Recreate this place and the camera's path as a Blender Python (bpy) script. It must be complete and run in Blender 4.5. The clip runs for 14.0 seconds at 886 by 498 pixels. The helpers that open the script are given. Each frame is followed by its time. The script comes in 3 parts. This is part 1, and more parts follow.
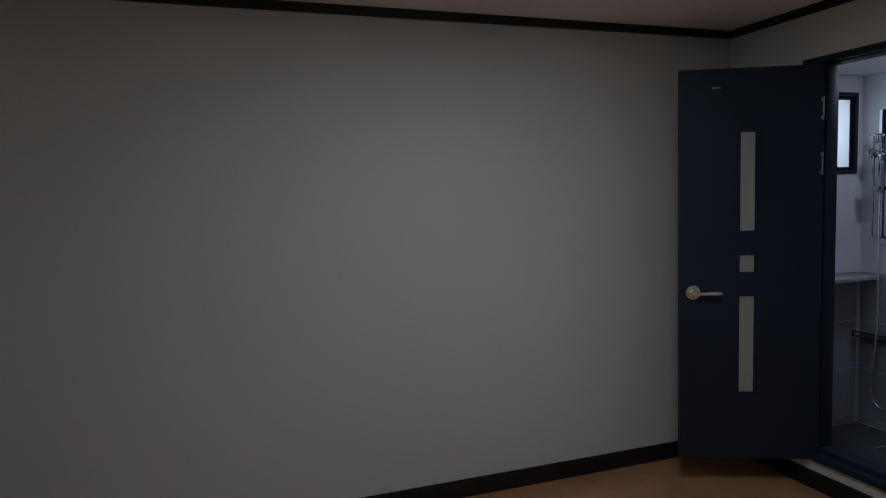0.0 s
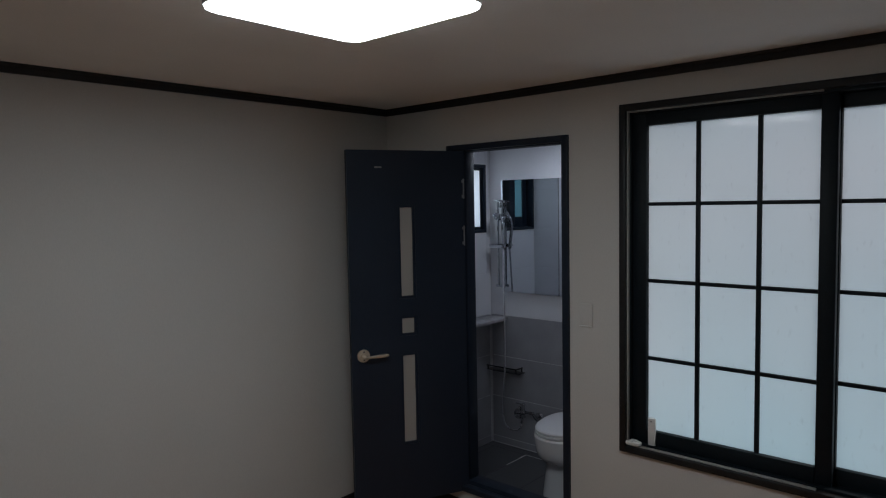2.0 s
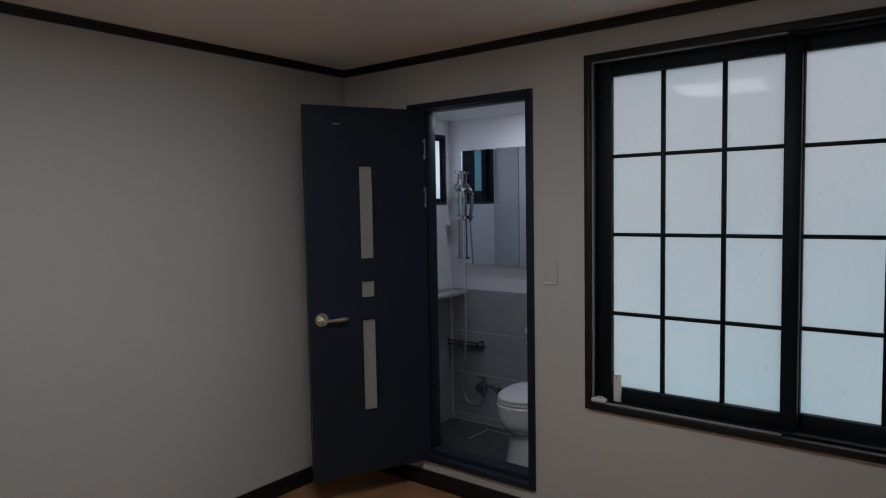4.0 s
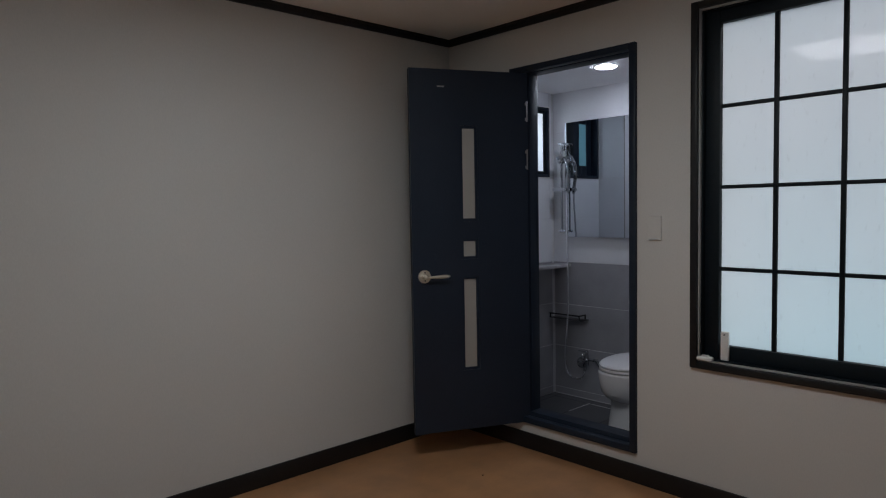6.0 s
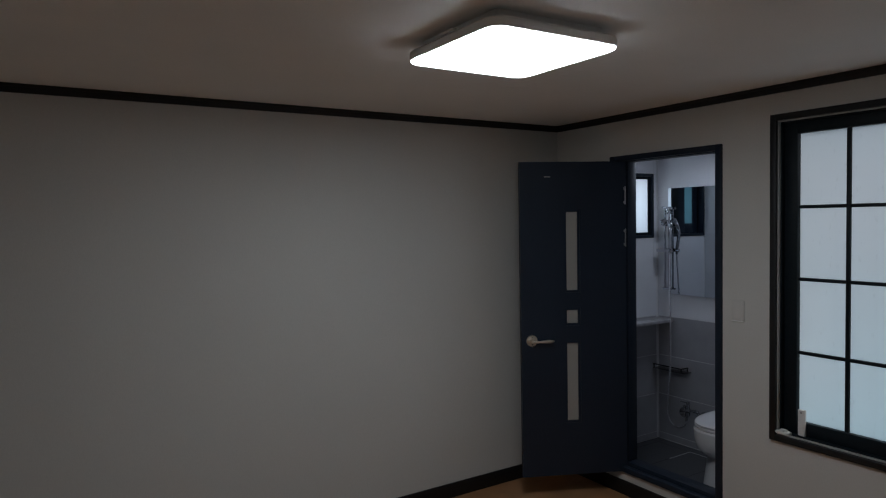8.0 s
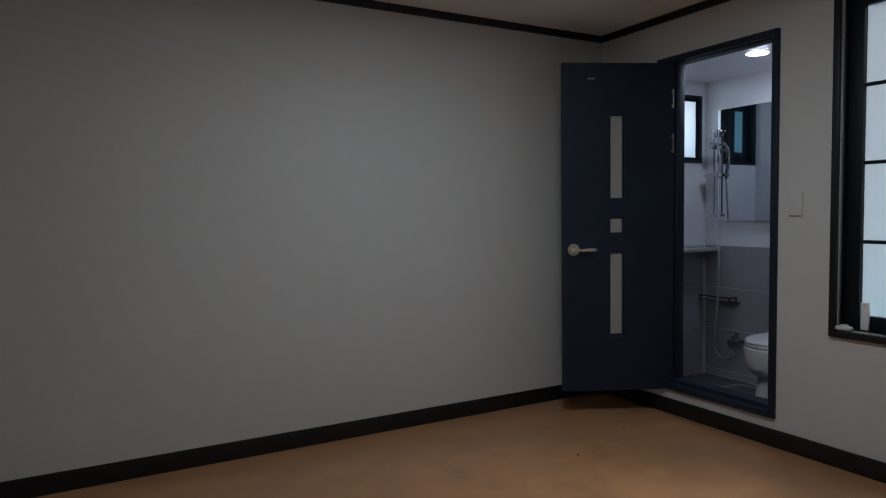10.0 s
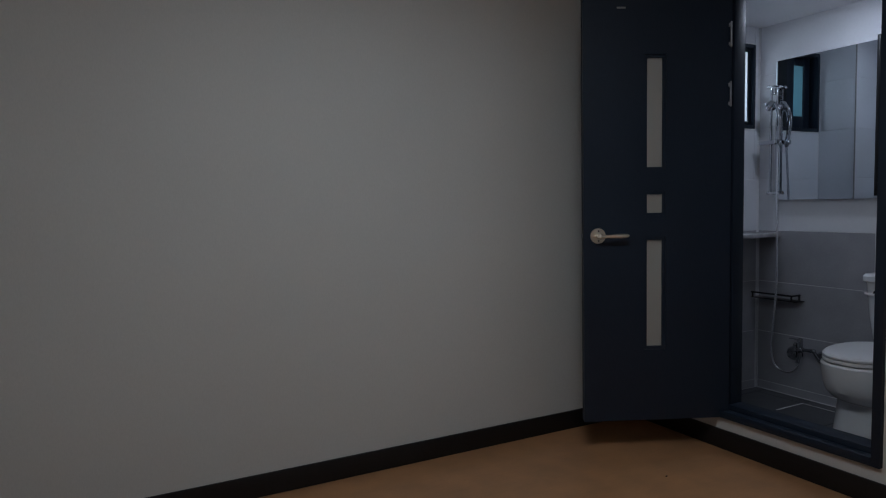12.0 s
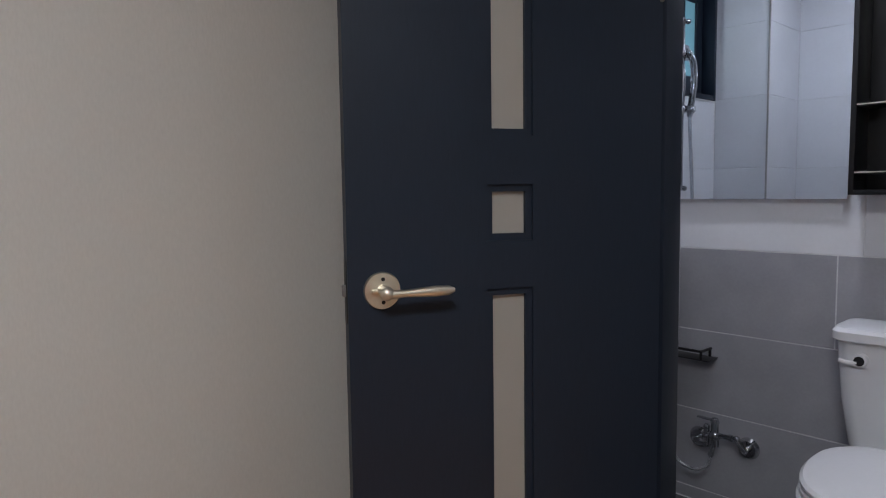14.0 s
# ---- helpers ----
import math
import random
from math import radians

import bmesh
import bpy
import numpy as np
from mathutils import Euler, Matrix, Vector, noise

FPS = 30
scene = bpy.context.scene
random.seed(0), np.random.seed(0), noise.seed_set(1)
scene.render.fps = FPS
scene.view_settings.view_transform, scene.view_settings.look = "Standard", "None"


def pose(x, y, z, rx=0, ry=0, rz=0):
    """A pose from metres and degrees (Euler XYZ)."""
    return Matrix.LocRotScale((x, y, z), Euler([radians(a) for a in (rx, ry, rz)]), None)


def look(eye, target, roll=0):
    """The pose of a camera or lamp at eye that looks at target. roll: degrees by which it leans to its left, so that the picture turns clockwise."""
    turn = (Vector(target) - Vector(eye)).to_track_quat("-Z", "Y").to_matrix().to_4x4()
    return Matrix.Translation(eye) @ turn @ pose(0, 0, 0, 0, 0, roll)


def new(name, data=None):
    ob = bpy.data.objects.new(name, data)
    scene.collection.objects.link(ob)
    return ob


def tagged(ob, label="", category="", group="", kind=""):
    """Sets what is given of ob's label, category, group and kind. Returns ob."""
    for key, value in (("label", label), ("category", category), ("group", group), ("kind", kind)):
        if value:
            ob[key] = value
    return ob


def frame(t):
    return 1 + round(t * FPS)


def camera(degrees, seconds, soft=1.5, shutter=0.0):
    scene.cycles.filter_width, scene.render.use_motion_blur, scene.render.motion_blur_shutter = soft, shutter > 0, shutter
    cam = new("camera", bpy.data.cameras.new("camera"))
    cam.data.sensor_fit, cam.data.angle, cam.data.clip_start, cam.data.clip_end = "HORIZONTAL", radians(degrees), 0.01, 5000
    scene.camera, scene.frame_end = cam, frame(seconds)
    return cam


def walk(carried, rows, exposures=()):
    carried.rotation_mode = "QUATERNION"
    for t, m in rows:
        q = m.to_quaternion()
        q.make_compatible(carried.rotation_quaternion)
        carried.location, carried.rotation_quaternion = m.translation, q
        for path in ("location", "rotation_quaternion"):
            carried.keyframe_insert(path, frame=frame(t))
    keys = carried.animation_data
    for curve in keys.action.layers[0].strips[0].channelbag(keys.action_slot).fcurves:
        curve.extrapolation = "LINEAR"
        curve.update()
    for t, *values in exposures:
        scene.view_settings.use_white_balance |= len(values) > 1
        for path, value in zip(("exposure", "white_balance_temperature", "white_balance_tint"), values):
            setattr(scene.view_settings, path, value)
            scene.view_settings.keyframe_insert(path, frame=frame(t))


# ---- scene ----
cam = camera(67.5, 14.0, soft=1.15)
PATH = [
    (0, (0.282, 0.725, 1.54), (0.938, 2.608, 1.376), -1.6),
    (0.5, (0.29, 0.788, 1.611), (1.348, 2.478, 1.452), -1.15),
    (1, (0.256, 0.806, 1.727), (1.458, 2.397, 1.58), -1.4),
    (1.5, (0.213, 0.799, 1.791), (1.442, 2.371, 1.653), -1.3),
    (2, (0.222, 0.764, 1.824), (1.709, 2.094, 1.687), -1.1),
    (2.2, (0.201, 0.794, 1.82), (1.806, 1.979, 1.687), -1.1),
    (4.3, (0.282, 0.847, 1.509), (1.837, 2.097, 1.375), -1),
    (4.5, (0.293, 0.846, 1.438), (1.815, 2.137, 1.305), -1),
    (5, (0.28, 0.834, 1.245), (1.764, 2.168, 1.112), -1),
    (5.5, (0.24, 0.8, 1.157), (1.701, 2.159, 1.029), -1),
    (6, (0.221, 0.783, 1.362), (1.581, 2.244, 1.247), -1),
    (6.5, (0.179, 0.728, 1.595), (1.404, 2.307, 1.498), -0.9),
    (7, (0.072, 0.569, 1.741), (1.216, 2.207, 1.647), -1.15),
    (7.5, (-0.042, 0.383, 1.793), (1.07, 2.043, 1.701), -1.1),
    (8, (-0.083, 0.283, 1.77), (0.986, 1.971, 1.683), -1.05),
    (8.5, (-0.067, 0.305, 1.649), (0.962, 2.018, 1.555), -0.95),
    (9, (-0.072, 0.325, 1.44), (0.933, 2.052, 1.345), -0.9),
    (11.5, (0.24, 0.785, 1.175), (1.18, 2.546, 1.046), -0.9),
    (12, (0.529, 1.122, 1.168), (1.465, 2.884, 1.033), -1.1),
    (12.5, (0.83, 1.514, 1.157), (1.828, 3.241, 1.008), -1),
    (13, (1.202, 1.882, 1.13), (2.34, 3.52, 0.974), -1.1),
    (13.5, (1.521, 2.21, 1.168), (2.754, 3.777, 1.002), -1),
    (14, (1.804, 2.455, 1.193), (3.156, 3.918, 1.024), -0.8),
]
SKY, LAMP, DOWN, BATH_FILL = 0.15, 15.5, 72.0, 1.0
EXPOSURES = [(0.0, -0.17, 5850, 9), (0.5, 0.25, 5870, 9), (1.0, 0.2, 5900, 9), (1.5, 0.05, 5990, 9), (2.0, -0.12, 6150, 10), (4.5, 0.2, 6300, 12), (5.0, 0.3, 6350, 13), (6.0, 0.28, 6300, 12), (6.5, 0.28, 6250, 11), (7.0, 0.0, 6090, 11),
             (7.5, -0.15, 6090, 10), (8.0, -0.15, 6020, 9), (8.5, -0.11, 5950, 9), (9.0, 0.12, 5860, 9), (11.5, 0.08, 5870, 9), (12.5, 0.03, 5890, 9), (13.0, 0.42, 6100, 9), (13.5, 0.88, 6230, 12), (14.0, 1.28, 6500, 14)]
walk(cam, [(t, look(eye, target, roll)) for t, eye, target, roll in PATH], EXPOSURES)

# ---- world and lights ----
world = bpy.data.worlds.new("world")
scene.world = world
world.use_nodes = True
wn = world.node_tree
sky = wn.nodes.new("ShaderNodeTexSky")
sky.sky_type, sky.sun_disc = "NISHITA", False
sky.sun_elevation, sky.sun_rotation = radians(48), radians(118)
sky.air_density, sky.dust_density = 1.0, 3.0
wn.links.new(sky.outputs["Color"], wn.nodes["Background"].inputs["Color"])
wn.nodes["Background"].inputs["Strength"].default_value = SKY

sun_data = bpy.data.lights.new("sun", "SUN")
sun_data.energy, sun_data.angle, sun_data.color = 1.3, radians(25), (1.0, 0.95, 0.88)
sun = new("sun", sun_data)
sun.matrix_world = look((23, -12, 29), (0, 0, 0))

# added area lamp just outside the small bathroom window, standing in for sky light
bath_fill = bpy.data.lights.new("bath_window_fill", "AREA")
bath_fill.shape, bath_fill.size, bath_fill.size_y, bath_fill.energy, bath_fill.color = "RECTANGLE", 0.5, 0.45, BATH_FILL, (0.9, 0.96, 1.0)
new("bath_window_fill", bath_fill).matrix_world = look((3.92, 4.10, 1.86), (3.92, 3.0, 1.80))

# ---- materials ----


def material(name, color, rough=0.5, metal=0.0, grain=0.0, grain_size=60.0, stain=0.0, stain_size=2.5, bump=0.0, stretch=(1, 1, 1),
             coat=0.0, spread=0.0, specular=0.5):
    """A painted or natural surface: base colour with fine grain, broad stains, a little relief and a shade of its own for each object."""
    m = bpy.data.materials.new(name)
    m.use_nodes = True
    nt = m.node_tree
    bsdf = nt.nodes["Principled BSDF"]
    bsdf.inputs["Roughness"].default_value, bsdf.inputs["Metallic"].default_value = rough, metal
    bsdf.inputs["Coat Weight"].default_value = coat
    bsdf.inputs["Specular IOR Level"].default_value = specular
    coord = nt.nodes.new("ShaderNodeTexCoord")
    mapping = nt.nodes.new("ShaderNodeMapping")
    mapping.inputs["Scale"].default_value = stretch
    nt.links.new(coord.outputs["Object"], mapping.inputs["Vector"])
    fine = nt.nodes.new("ShaderNodeTexNoise")
    fine.inputs["Scale"].default_value, fine.inputs["Detail"].default_value = grain_size, 6
    broad = nt.nodes.new("ShaderNodeTexNoise")
    broad.inputs["Scale"].default_value, broad.inputs["Detail"].default_value = stain_size, 4
    nt.links.new(mapping.outputs["Vector"], fine.inputs["Vector"])
    nt.links.new(coord.outputs["Object"], broad.inputs["Vector"])

    def scaled(src, low, high):
        r = nt.nodes.new("ShaderNodeMapRange")
        r.inputs["From Min"].default_value, r.inputs["From Max"].default_value = 0.25, 0.75
        r.inputs["To Min"].default_value, r.inputs["To Max"].default_value = low, high
        nt.links.new(src, r.inputs["Value"])
        return r.outputs["Result"]

    def times(a, b):
        n = nt.nodes.new("ShaderNodeMath")
        n.operation = "MULTIPLY"
        nt.links.new(a, n.inputs[0])
        nt.links.new(b, n.inputs[1])
        return n.outputs[0]

    value = times(scaled(fine.outputs["Fac"], 1 - grain, 1 + grain), scaled(broad.outputs["Fac"], 1 - stain, 1 + stain))
    if spread:
        info = nt.nodes.new("ShaderNodeObjectInfo")
        r = nt.nodes.new("ShaderNodeMapRange")
        r.inputs["To Min"].default_value, r.inputs["To Max"].default_value = 1 - spread, 1 + spread
        nt.links.new(info.outputs["Random"], r.inputs["Value"])
        value = times(value, r.outputs["Result"])
    scale = nt.nodes.new("ShaderNodeVectorMath")
    scale.operation = "SCALE"
    scale.inputs[0].default_value = color
    nt.links.new(value, scale.inputs["Scale"])
    nt.links.new(scale.outputs["Vector"], bsdf.inputs["Base Color"])
    nt.links.new(scaled(broad.outputs["Fac"], rough * 0.85, min(1, rough * 1.15)), bsdf.inputs["Roughness"])
    if bump:
        b = nt.nodes.new("ShaderNodeBump")
        b.inputs["Strength"].default_value, b.inputs["Distance"].default_value = 0.5, bump
        nt.links.new(fine.outputs["Fac"], b.inputs["Height"])
        nt.links.new(b.outputs["Normal"], bsdf.inputs["Normal"])
    return m


def glowing(name, color, strength):
    m = bpy.data.materials.new(name)
    m.use_nodes = True
    bsdf = m.node_tree.nodes["Principled BSDF"]
    bsdf.inputs["Base Color"].default_value = (0.8, 0.8, 0.8, 1)
    bsdf.inputs["Emission Color"].default_value = (*color, 1)
    bsdf.inputs["Emission Strength"].default_value = strength
    return m


def frosted(name, color, rough, dirt=0.0, back=0.0, passing=1.0, gloss_share=1.0, outside_tint=0.0):
    """Obscured glass: light passes scattered, the smooth face mirrors what is bright; back: how milky it is by
    reflected light;
    the last value sets how strongly the tint of the outside light is put into the colour, pink above and blue below."""
    m = bpy.data.materials.new(name)
    m.use_nodes = True
    nt = m.node_tree
    nt.nodes.remove(nt.nodes["Principled BSDF"])
    out = nt.nodes["Material Output"]
    through_light = nt.nodes.new("ShaderNodeBsdfTranslucent")
    milky = nt.nodes.new("ShaderNodeBsdfDiffuse")
    milky.inputs["Color"].default_value = (*color, 1)
    gloss = nt.nodes.new("ShaderNodeBsdfGlossy")
    gloss.inputs["Roughness"].default_value = rough
    fresnel = nt.nodes.new("ShaderNodeFresnel")
    fresnel.inputs["IOR"].default_value = 1.5
    coord = nt.nodes.new("ShaderNodeTexCoord")
    spots = nt.nodes.new("ShaderNodeTexNoise")
    spots.inputs["Scale"].default_value, spots.inputs["Detail"].default_value = 30, 6
    ramp = nt.nodes.new("ShaderNodeMapRange")
    ramp.inputs["From Min"].default_value, ramp.inputs["From Max"].default_value = 0.62, 0.78
    ramp.inputs["To Min"].default_value, ramp.inputs["To Max"].default_value = 1.0, 1.0 - dirt
    broad = nt.nodes.new("ShaderNodeTexNoise")
    broad.inputs["Scale"].default_value = 1.7
    ramp2 = nt.nodes.new("ShaderNodeMapRange")
    ramp2.inputs["To Min"].default_value, ramp2.inputs["To Max"].default_value = passing * 0.9, passing
    mul = nt.nodes.new("ShaderNodeMath")
    mul.operation = "MULTIPLY"
    scale = nt.nodes.new("ShaderNodeVectorMath")
    scale.operation = "SCALE"
    scale.inputs[0].default_value = color
    mix0, mix1 = nt.nodes.new("ShaderNodeMixShader"), nt.nodes.new("ShaderNodeMixShader")
    mix0.inputs[0].default_value = back
    link = nt.links.new
    runs = nt.nodes.new("ShaderNodeMapping")
    runs.inputs["Scale"].default_value = (1.0, 1.5, 0.55)
    link(coord.outputs["Object"], runs.inputs["Vector"])
    link(runs.outputs["Vector"], spots.inputs["Vector"])
    link(coord.outputs["Object"], broad.inputs["Vector"])
    link(spots.outputs["Fac"], ramp.inputs["Value"])
    link(broad.outputs["Fac"], ramp2.inputs["Value"])
    link(ramp.outputs["Result"], mul.inputs[0])
    link(ramp2.outputs["Result"], mul.inputs[1])
    link(mul.outputs[0], scale.inputs["Scale"])
    drift = nt.nodes.new("ShaderNodeTexNoise")
    drift.inputs["Scale"].default_value, drift.inputs["Detail"].default_value = 0.9, 1
    tint = nt.nodes.new("ShaderNodeMix")
    tint.data_type = "RGBA"
    tint.inputs[6].default_value, tint.inputs[7].default_value = (0.93, 1.01, 1.03, 1), (1.075, 0.98, 0.975, 1)
    tinted = nt.nodes.new("ShaderNodeVectorMath")
    tinted.operation = "MULTIPLY"
    link(coord.outputs["Object"], drift.inputs["Vector"])
    # outside light painted into the glass colour: bluer low down, pinker higher up
    if outside_tint:
        axes = nt.nodes.new("ShaderNodeSeparateXYZ")
        rise = nt.nodes.new("ShaderNodeMapRange")
        rise.inputs["From Min"].default_value, rise.inputs["From Max"].default_value = 0.15, 1.35
        rise.inputs["To Min"].default_value, rise.inputs["To Max"].default_value = -0.55 * outside_tint, 0.55 * outside_tint
        both = nt.nodes.new("ShaderNodeMath")
        both.use_clamp = True
        link(coord.outputs["Object"], axes.inputs[0])
        link(axes.outputs["Z"], rise.inputs["Value"])
        link(drift.outputs["Fac"], both.inputs[0])
        link(rise.outputs["Result"], both.inputs[1])
        link(both.outputs[0], tint.inputs[0])
    else:
        link(drift.outputs["Fac"], tint.inputs[0])
    link(scale.outputs["Vector"], tinted.inputs[0])
    link(tint.outputs[2], tinted.inputs[1])
    link(tinted.outputs["Vector"], through_light.inputs["Color"])
    link(through_light.outputs[0], mix0.inputs[1])
    link(milky.outputs[0], mix0.inputs[2])
    share = nt.nodes.new("ShaderNodeMath")
    share.operation = "MULTIPLY"
    share.inputs[1].default_value = gloss_share
    link(fresnel.outputs[0], share.inputs[0])
    link(share.outputs[0], mix1.inputs[0])
    link(mix0.outputs[0], mix1.inputs[1])
    link(gloss.outputs[0], mix1.inputs[2])
    link(mix1.outputs[0], out.inputs["Surface"])
    return m


WALLPAPER = material("wallpaper", (0.585, 0.572, 0.545), 0.85, grain=0.035, grain_size=220, stain=0.03, stain_size=1.3, bump=0.0006, stretch=(1, 1, 0.35), specular=0.3)
CEILING_PAPER = material("ceiling_paper", (0.84, 0.825, 0.79), 0.9, grain=0.03, grain_size=150, stain=0.03, bump=0.0006, specular=0.2)
BLACK_TRIM = material("black_trim", (0.0115, 0.010, 0.010), 0.5, specular=0.35, grain=0.25, grain_size=40, stain=0.2, bump=0.0004, stretch=(1, 1, 6))
CASING = material("brown_black_casing", (0.0125, 0.0125, 0.0135), 0.5, grain=0.2, grain_size=40, stain=0.2, bump=0.0003, specular=0.3)
SASH_BLACK = material("sash_black", (0.0052, 0.0098, 0.0135), 0.52, grain=0.15, grain_size=60, stain=0.2, specular=0.2)
GASKET = material("grey_gasket", (0.33, 0.32, 0.31), 0.6, grain=0.1, stain=0.2)
NAVY = material("navy_door_film", (0.0152, 0.0238, 0.0405), 0.46, grain=0.07, grain_size=35, stain=0.12, bump=0.00015, stretch=(6, 6, 0.6), specular=0.3)
NAVY_FRAME = material("navy_frame_film", (0.0145, 0.0220, 0.0365), 0.45, grain=0.08, grain_size=35, stain=0.15, bump=0.00015, stretch=(6, 6, 0.6), specular=0.25)
NICKEL = material("satin_nickel", (0.83, 0.775, 0.67), 0.38, metal=1.0, grain=0.05, stain=0.08)
STEEL = material("hinge_steel", (0.32, 0.32, 0.33), 0.42, metal=1.0, grain=0.05, stain=0.1)
CHROME = material("chrome", (0.56, 0.57, 0.60), 0.07, metal=1.0, grain=0.02, stain=0.04)
TAP_CHROME = material("tap_chrome", (0.50, 0.51, 0.53), 0.13, metal=1.0, grain=0.02, stain=0.06)
HOSE = material("hose_steel", (0.90, 0.90, 0.92), 0.22, metal=0.9, grain=0.12, grain_size=300, stain=0.05)
BLACK_METAL = material("black_metal", (0.005, 0.005, 0.006), 0.4, grain=0.1, stain=0.1)
PORCELAIN = material("white_porcelain", (0.78, 0.79, 0.81), 0.2, grain=0.01, stain=0.02, coat=0.15)
SEAT_PLASTIC = material("white_seat_plastic", (0.80, 0.80, 0.82), 0.25, grain=0.01, stain=0.02)
WHITE_PLASTIC = material("white_plastic", (0.72, 0.72, 0.70), 0.4, grain=0.03, stain=0.06)
SWITCH_PLASTIC = material("switch_plastic", (0.585, 0.572, 0.545), 0.4, grain=0.02, stain=0.04)
WHITE_TILE = material("white_tile", (0.72, 0.73, 0.76), 0.22, grain=0.015, stain=0.03, stain_size=5, spread=0.02)
GREY_TILE = material("grey_tile", (0.35, 0.35, 0.375), 0.38, grain=0.04, grain_size=90, stain=0.1, stain_size=6, spread=0.05, bump=0.0002)
FLOOR_TILE = material("dark_floor_tile", (0.072, 0.074, 0.081), 0.45, grain=0.15, grain_size=70, stain=0.2, stain_size=7, spread=0.08, bump=0.0004)
GROUT = material("grout", (0.66, 0.66, 0.67), 0.85, grain=0.12, grain_size=120, stain=0.2)
FLOOR_GROUT = material("floor_grout", (0.085, 0.087, 0.092), 0.9, grain=0.2, grain_size=60, stain=0.4, stain_size=4)
PALE_MORTAR = material("pale_mortar", (0.52, 0.51, 0.50), 0.9, grain=0.25, grain_size=50, stain=0.35, stain_size=9)
BATH_CEILING = material("bath_ceiling_panel", (0.74, 0.74, 0.77), 0.35, grain=0.02, stain=0.03)
MARBLE = material("ledge_stone", (0.42, 0.41, 0.42), 0.25, grain=0.25, grain_size=14, stain=0.15)
CABINET_BLACK = material("cabinet_black", (0.005, 0.0055, 0.007), 0.35, grain=0.1, stain=0.1)
MIRROR = material("mirror_silver", (0.68, 0.72, 0.755), 0.015, metal=1.0)
CONCRETE = material("outside_ground", (0.34, 0.34, 0.33), 0.9, grain=0.2, stain=0.25, stain_size=0.6, bump=0.002)
LAMP_BODY = material("lamp_body", (0.82, 0.82, 0.80), 0.5, grain=0.02, stain=0.02)
LAMP_GLOW = glowing("lamp_diffuser", (0.94, 0.985, 1.0), LAMP)
DOWN_GLOW = glowing("downlight_diffuser", (0.83, 0.885, 1.0), DOWN)
PANE = frosted("frosted_pane", (0.71, 0.80, 0.842), 0.03, dirt=0.13, back=0.1, passing=0.8, gloss_share=0.25, outside_tint=0.65)
BATH_PANE = frosted("bath_pane", (0.90, 0.93, 0.95), 0.08, back=0.05, gloss_share=0.2)
TEAL_PANE = frosted("teal_pane", (0.21, 0.34, 0.375), 0.05, back=0.05, gloss_share=0.2)
DOOR_GLASS = frosted("door_glass", (0.50, 0.485, 0.45), 0.3, back=0.75)


def floor_material():
    """Wood-look vinyl sheet: orange-tan strips with faint grain."""
    m = material("vinyl_floor", (0.41, 0.212, 0.100), 0.34, grain=0.07, grain_size=26, stain=0.19, stain_size=5.5, bump=0.0003, stretch=(0.6, 9, 1))
    nt = m.node_tree
    bsdf = nt.nodes["Principled BSDF"]
    src = bsdf.inputs["Base Color"].links[0].from_socket
    coord = nt.nodes.new("ShaderNodeTexCoord")
    brick = nt.nodes.new("ShaderNodeTexBrick")
    brick.inputs["Scale"].default_value = 1.0
    brick.inputs["Brick Width"].default_value, brick.inputs["Row Height"].default_value = 0.9, 0.09
    brick.inputs["Mortar Size"].default_value = 0.0012
    brick.inputs["Color1"].default_value = (1.0, 1.0, 1.0, 1)
    brick.inputs["Color2"].default_value = (0.965, 0.96, 0.95, 1)
    brick.inputs["Mortar"].default_value = (0.92, 0.91, 0.89, 1)
    nt.links.new(coord.outputs["Object"], brick.inputs["Vector"])
    mul = nt.nodes.new("ShaderNodeVectorMath")
    mul.operation = "MULTIPLY"
    nt.links.new(src, mul.inputs[0])
    nt.links.new(brick.outputs["Color"], mul.inputs[1])
    nt.links.new(mul.outputs["Vector"], bsdf.inputs["Base Color"])
    return m


VINYL = floor_material()

# ---- shapes ----


def box(bm, x0, x1, y0, y1, z0, z1, bevel=0.0, segments=2):
    """Adds a box between the given bounds, its edges rounded by bevel."""
    made = bmesh.ops.create_cube(bm, size=1.0)["verts"]
    for v in made:
        v.co = ((x0 + x1) / 2 + v.co.x * (x1 - x0), (y0 + y1) / 2 + v.co.y * (y1 - y0), (z0 + z1) / 2 + v.co.z * (z1 - z0))
    if bevel:
        edges = list({e for v in made for e in v.link_edges})
        bmesh.ops.bevel(bm, geom=edges, offset=bevel, segments=segments, affect="EDGES", profile=0.5)
    return bm


def boxes(*rows, bevel=0.0):
    bm = bmesh.new()
    for r in rows:
        box(bm, *r, bevel=bevel)
    return bm


def rod(bm, a, b, r, r2=None, sides=16):
    """Adds a round bar from a to b."""
    a, b = Vector(a), Vector(b)
    m = Matrix.Translation((a + b) / 2) @ (b - a).to_track_quat("Z", "Y").to_matrix().to_4x4()
    bmesh.ops.create_cone(bm, cap_ends=True, segments=sides, radius1=r, radius2=r if r2 is None else r2, depth=(b - a).length, matrix=m)
    return bm


def ball(bm, c, r, squash=(1, 1, 1)):
    bmesh.ops.create_uvsphere(bm, u_segments=20, v_segments=12, radius=r, matrix=Matrix.Translation(c) @ Matrix.Diagonal((*squash, 1)))
    return bm


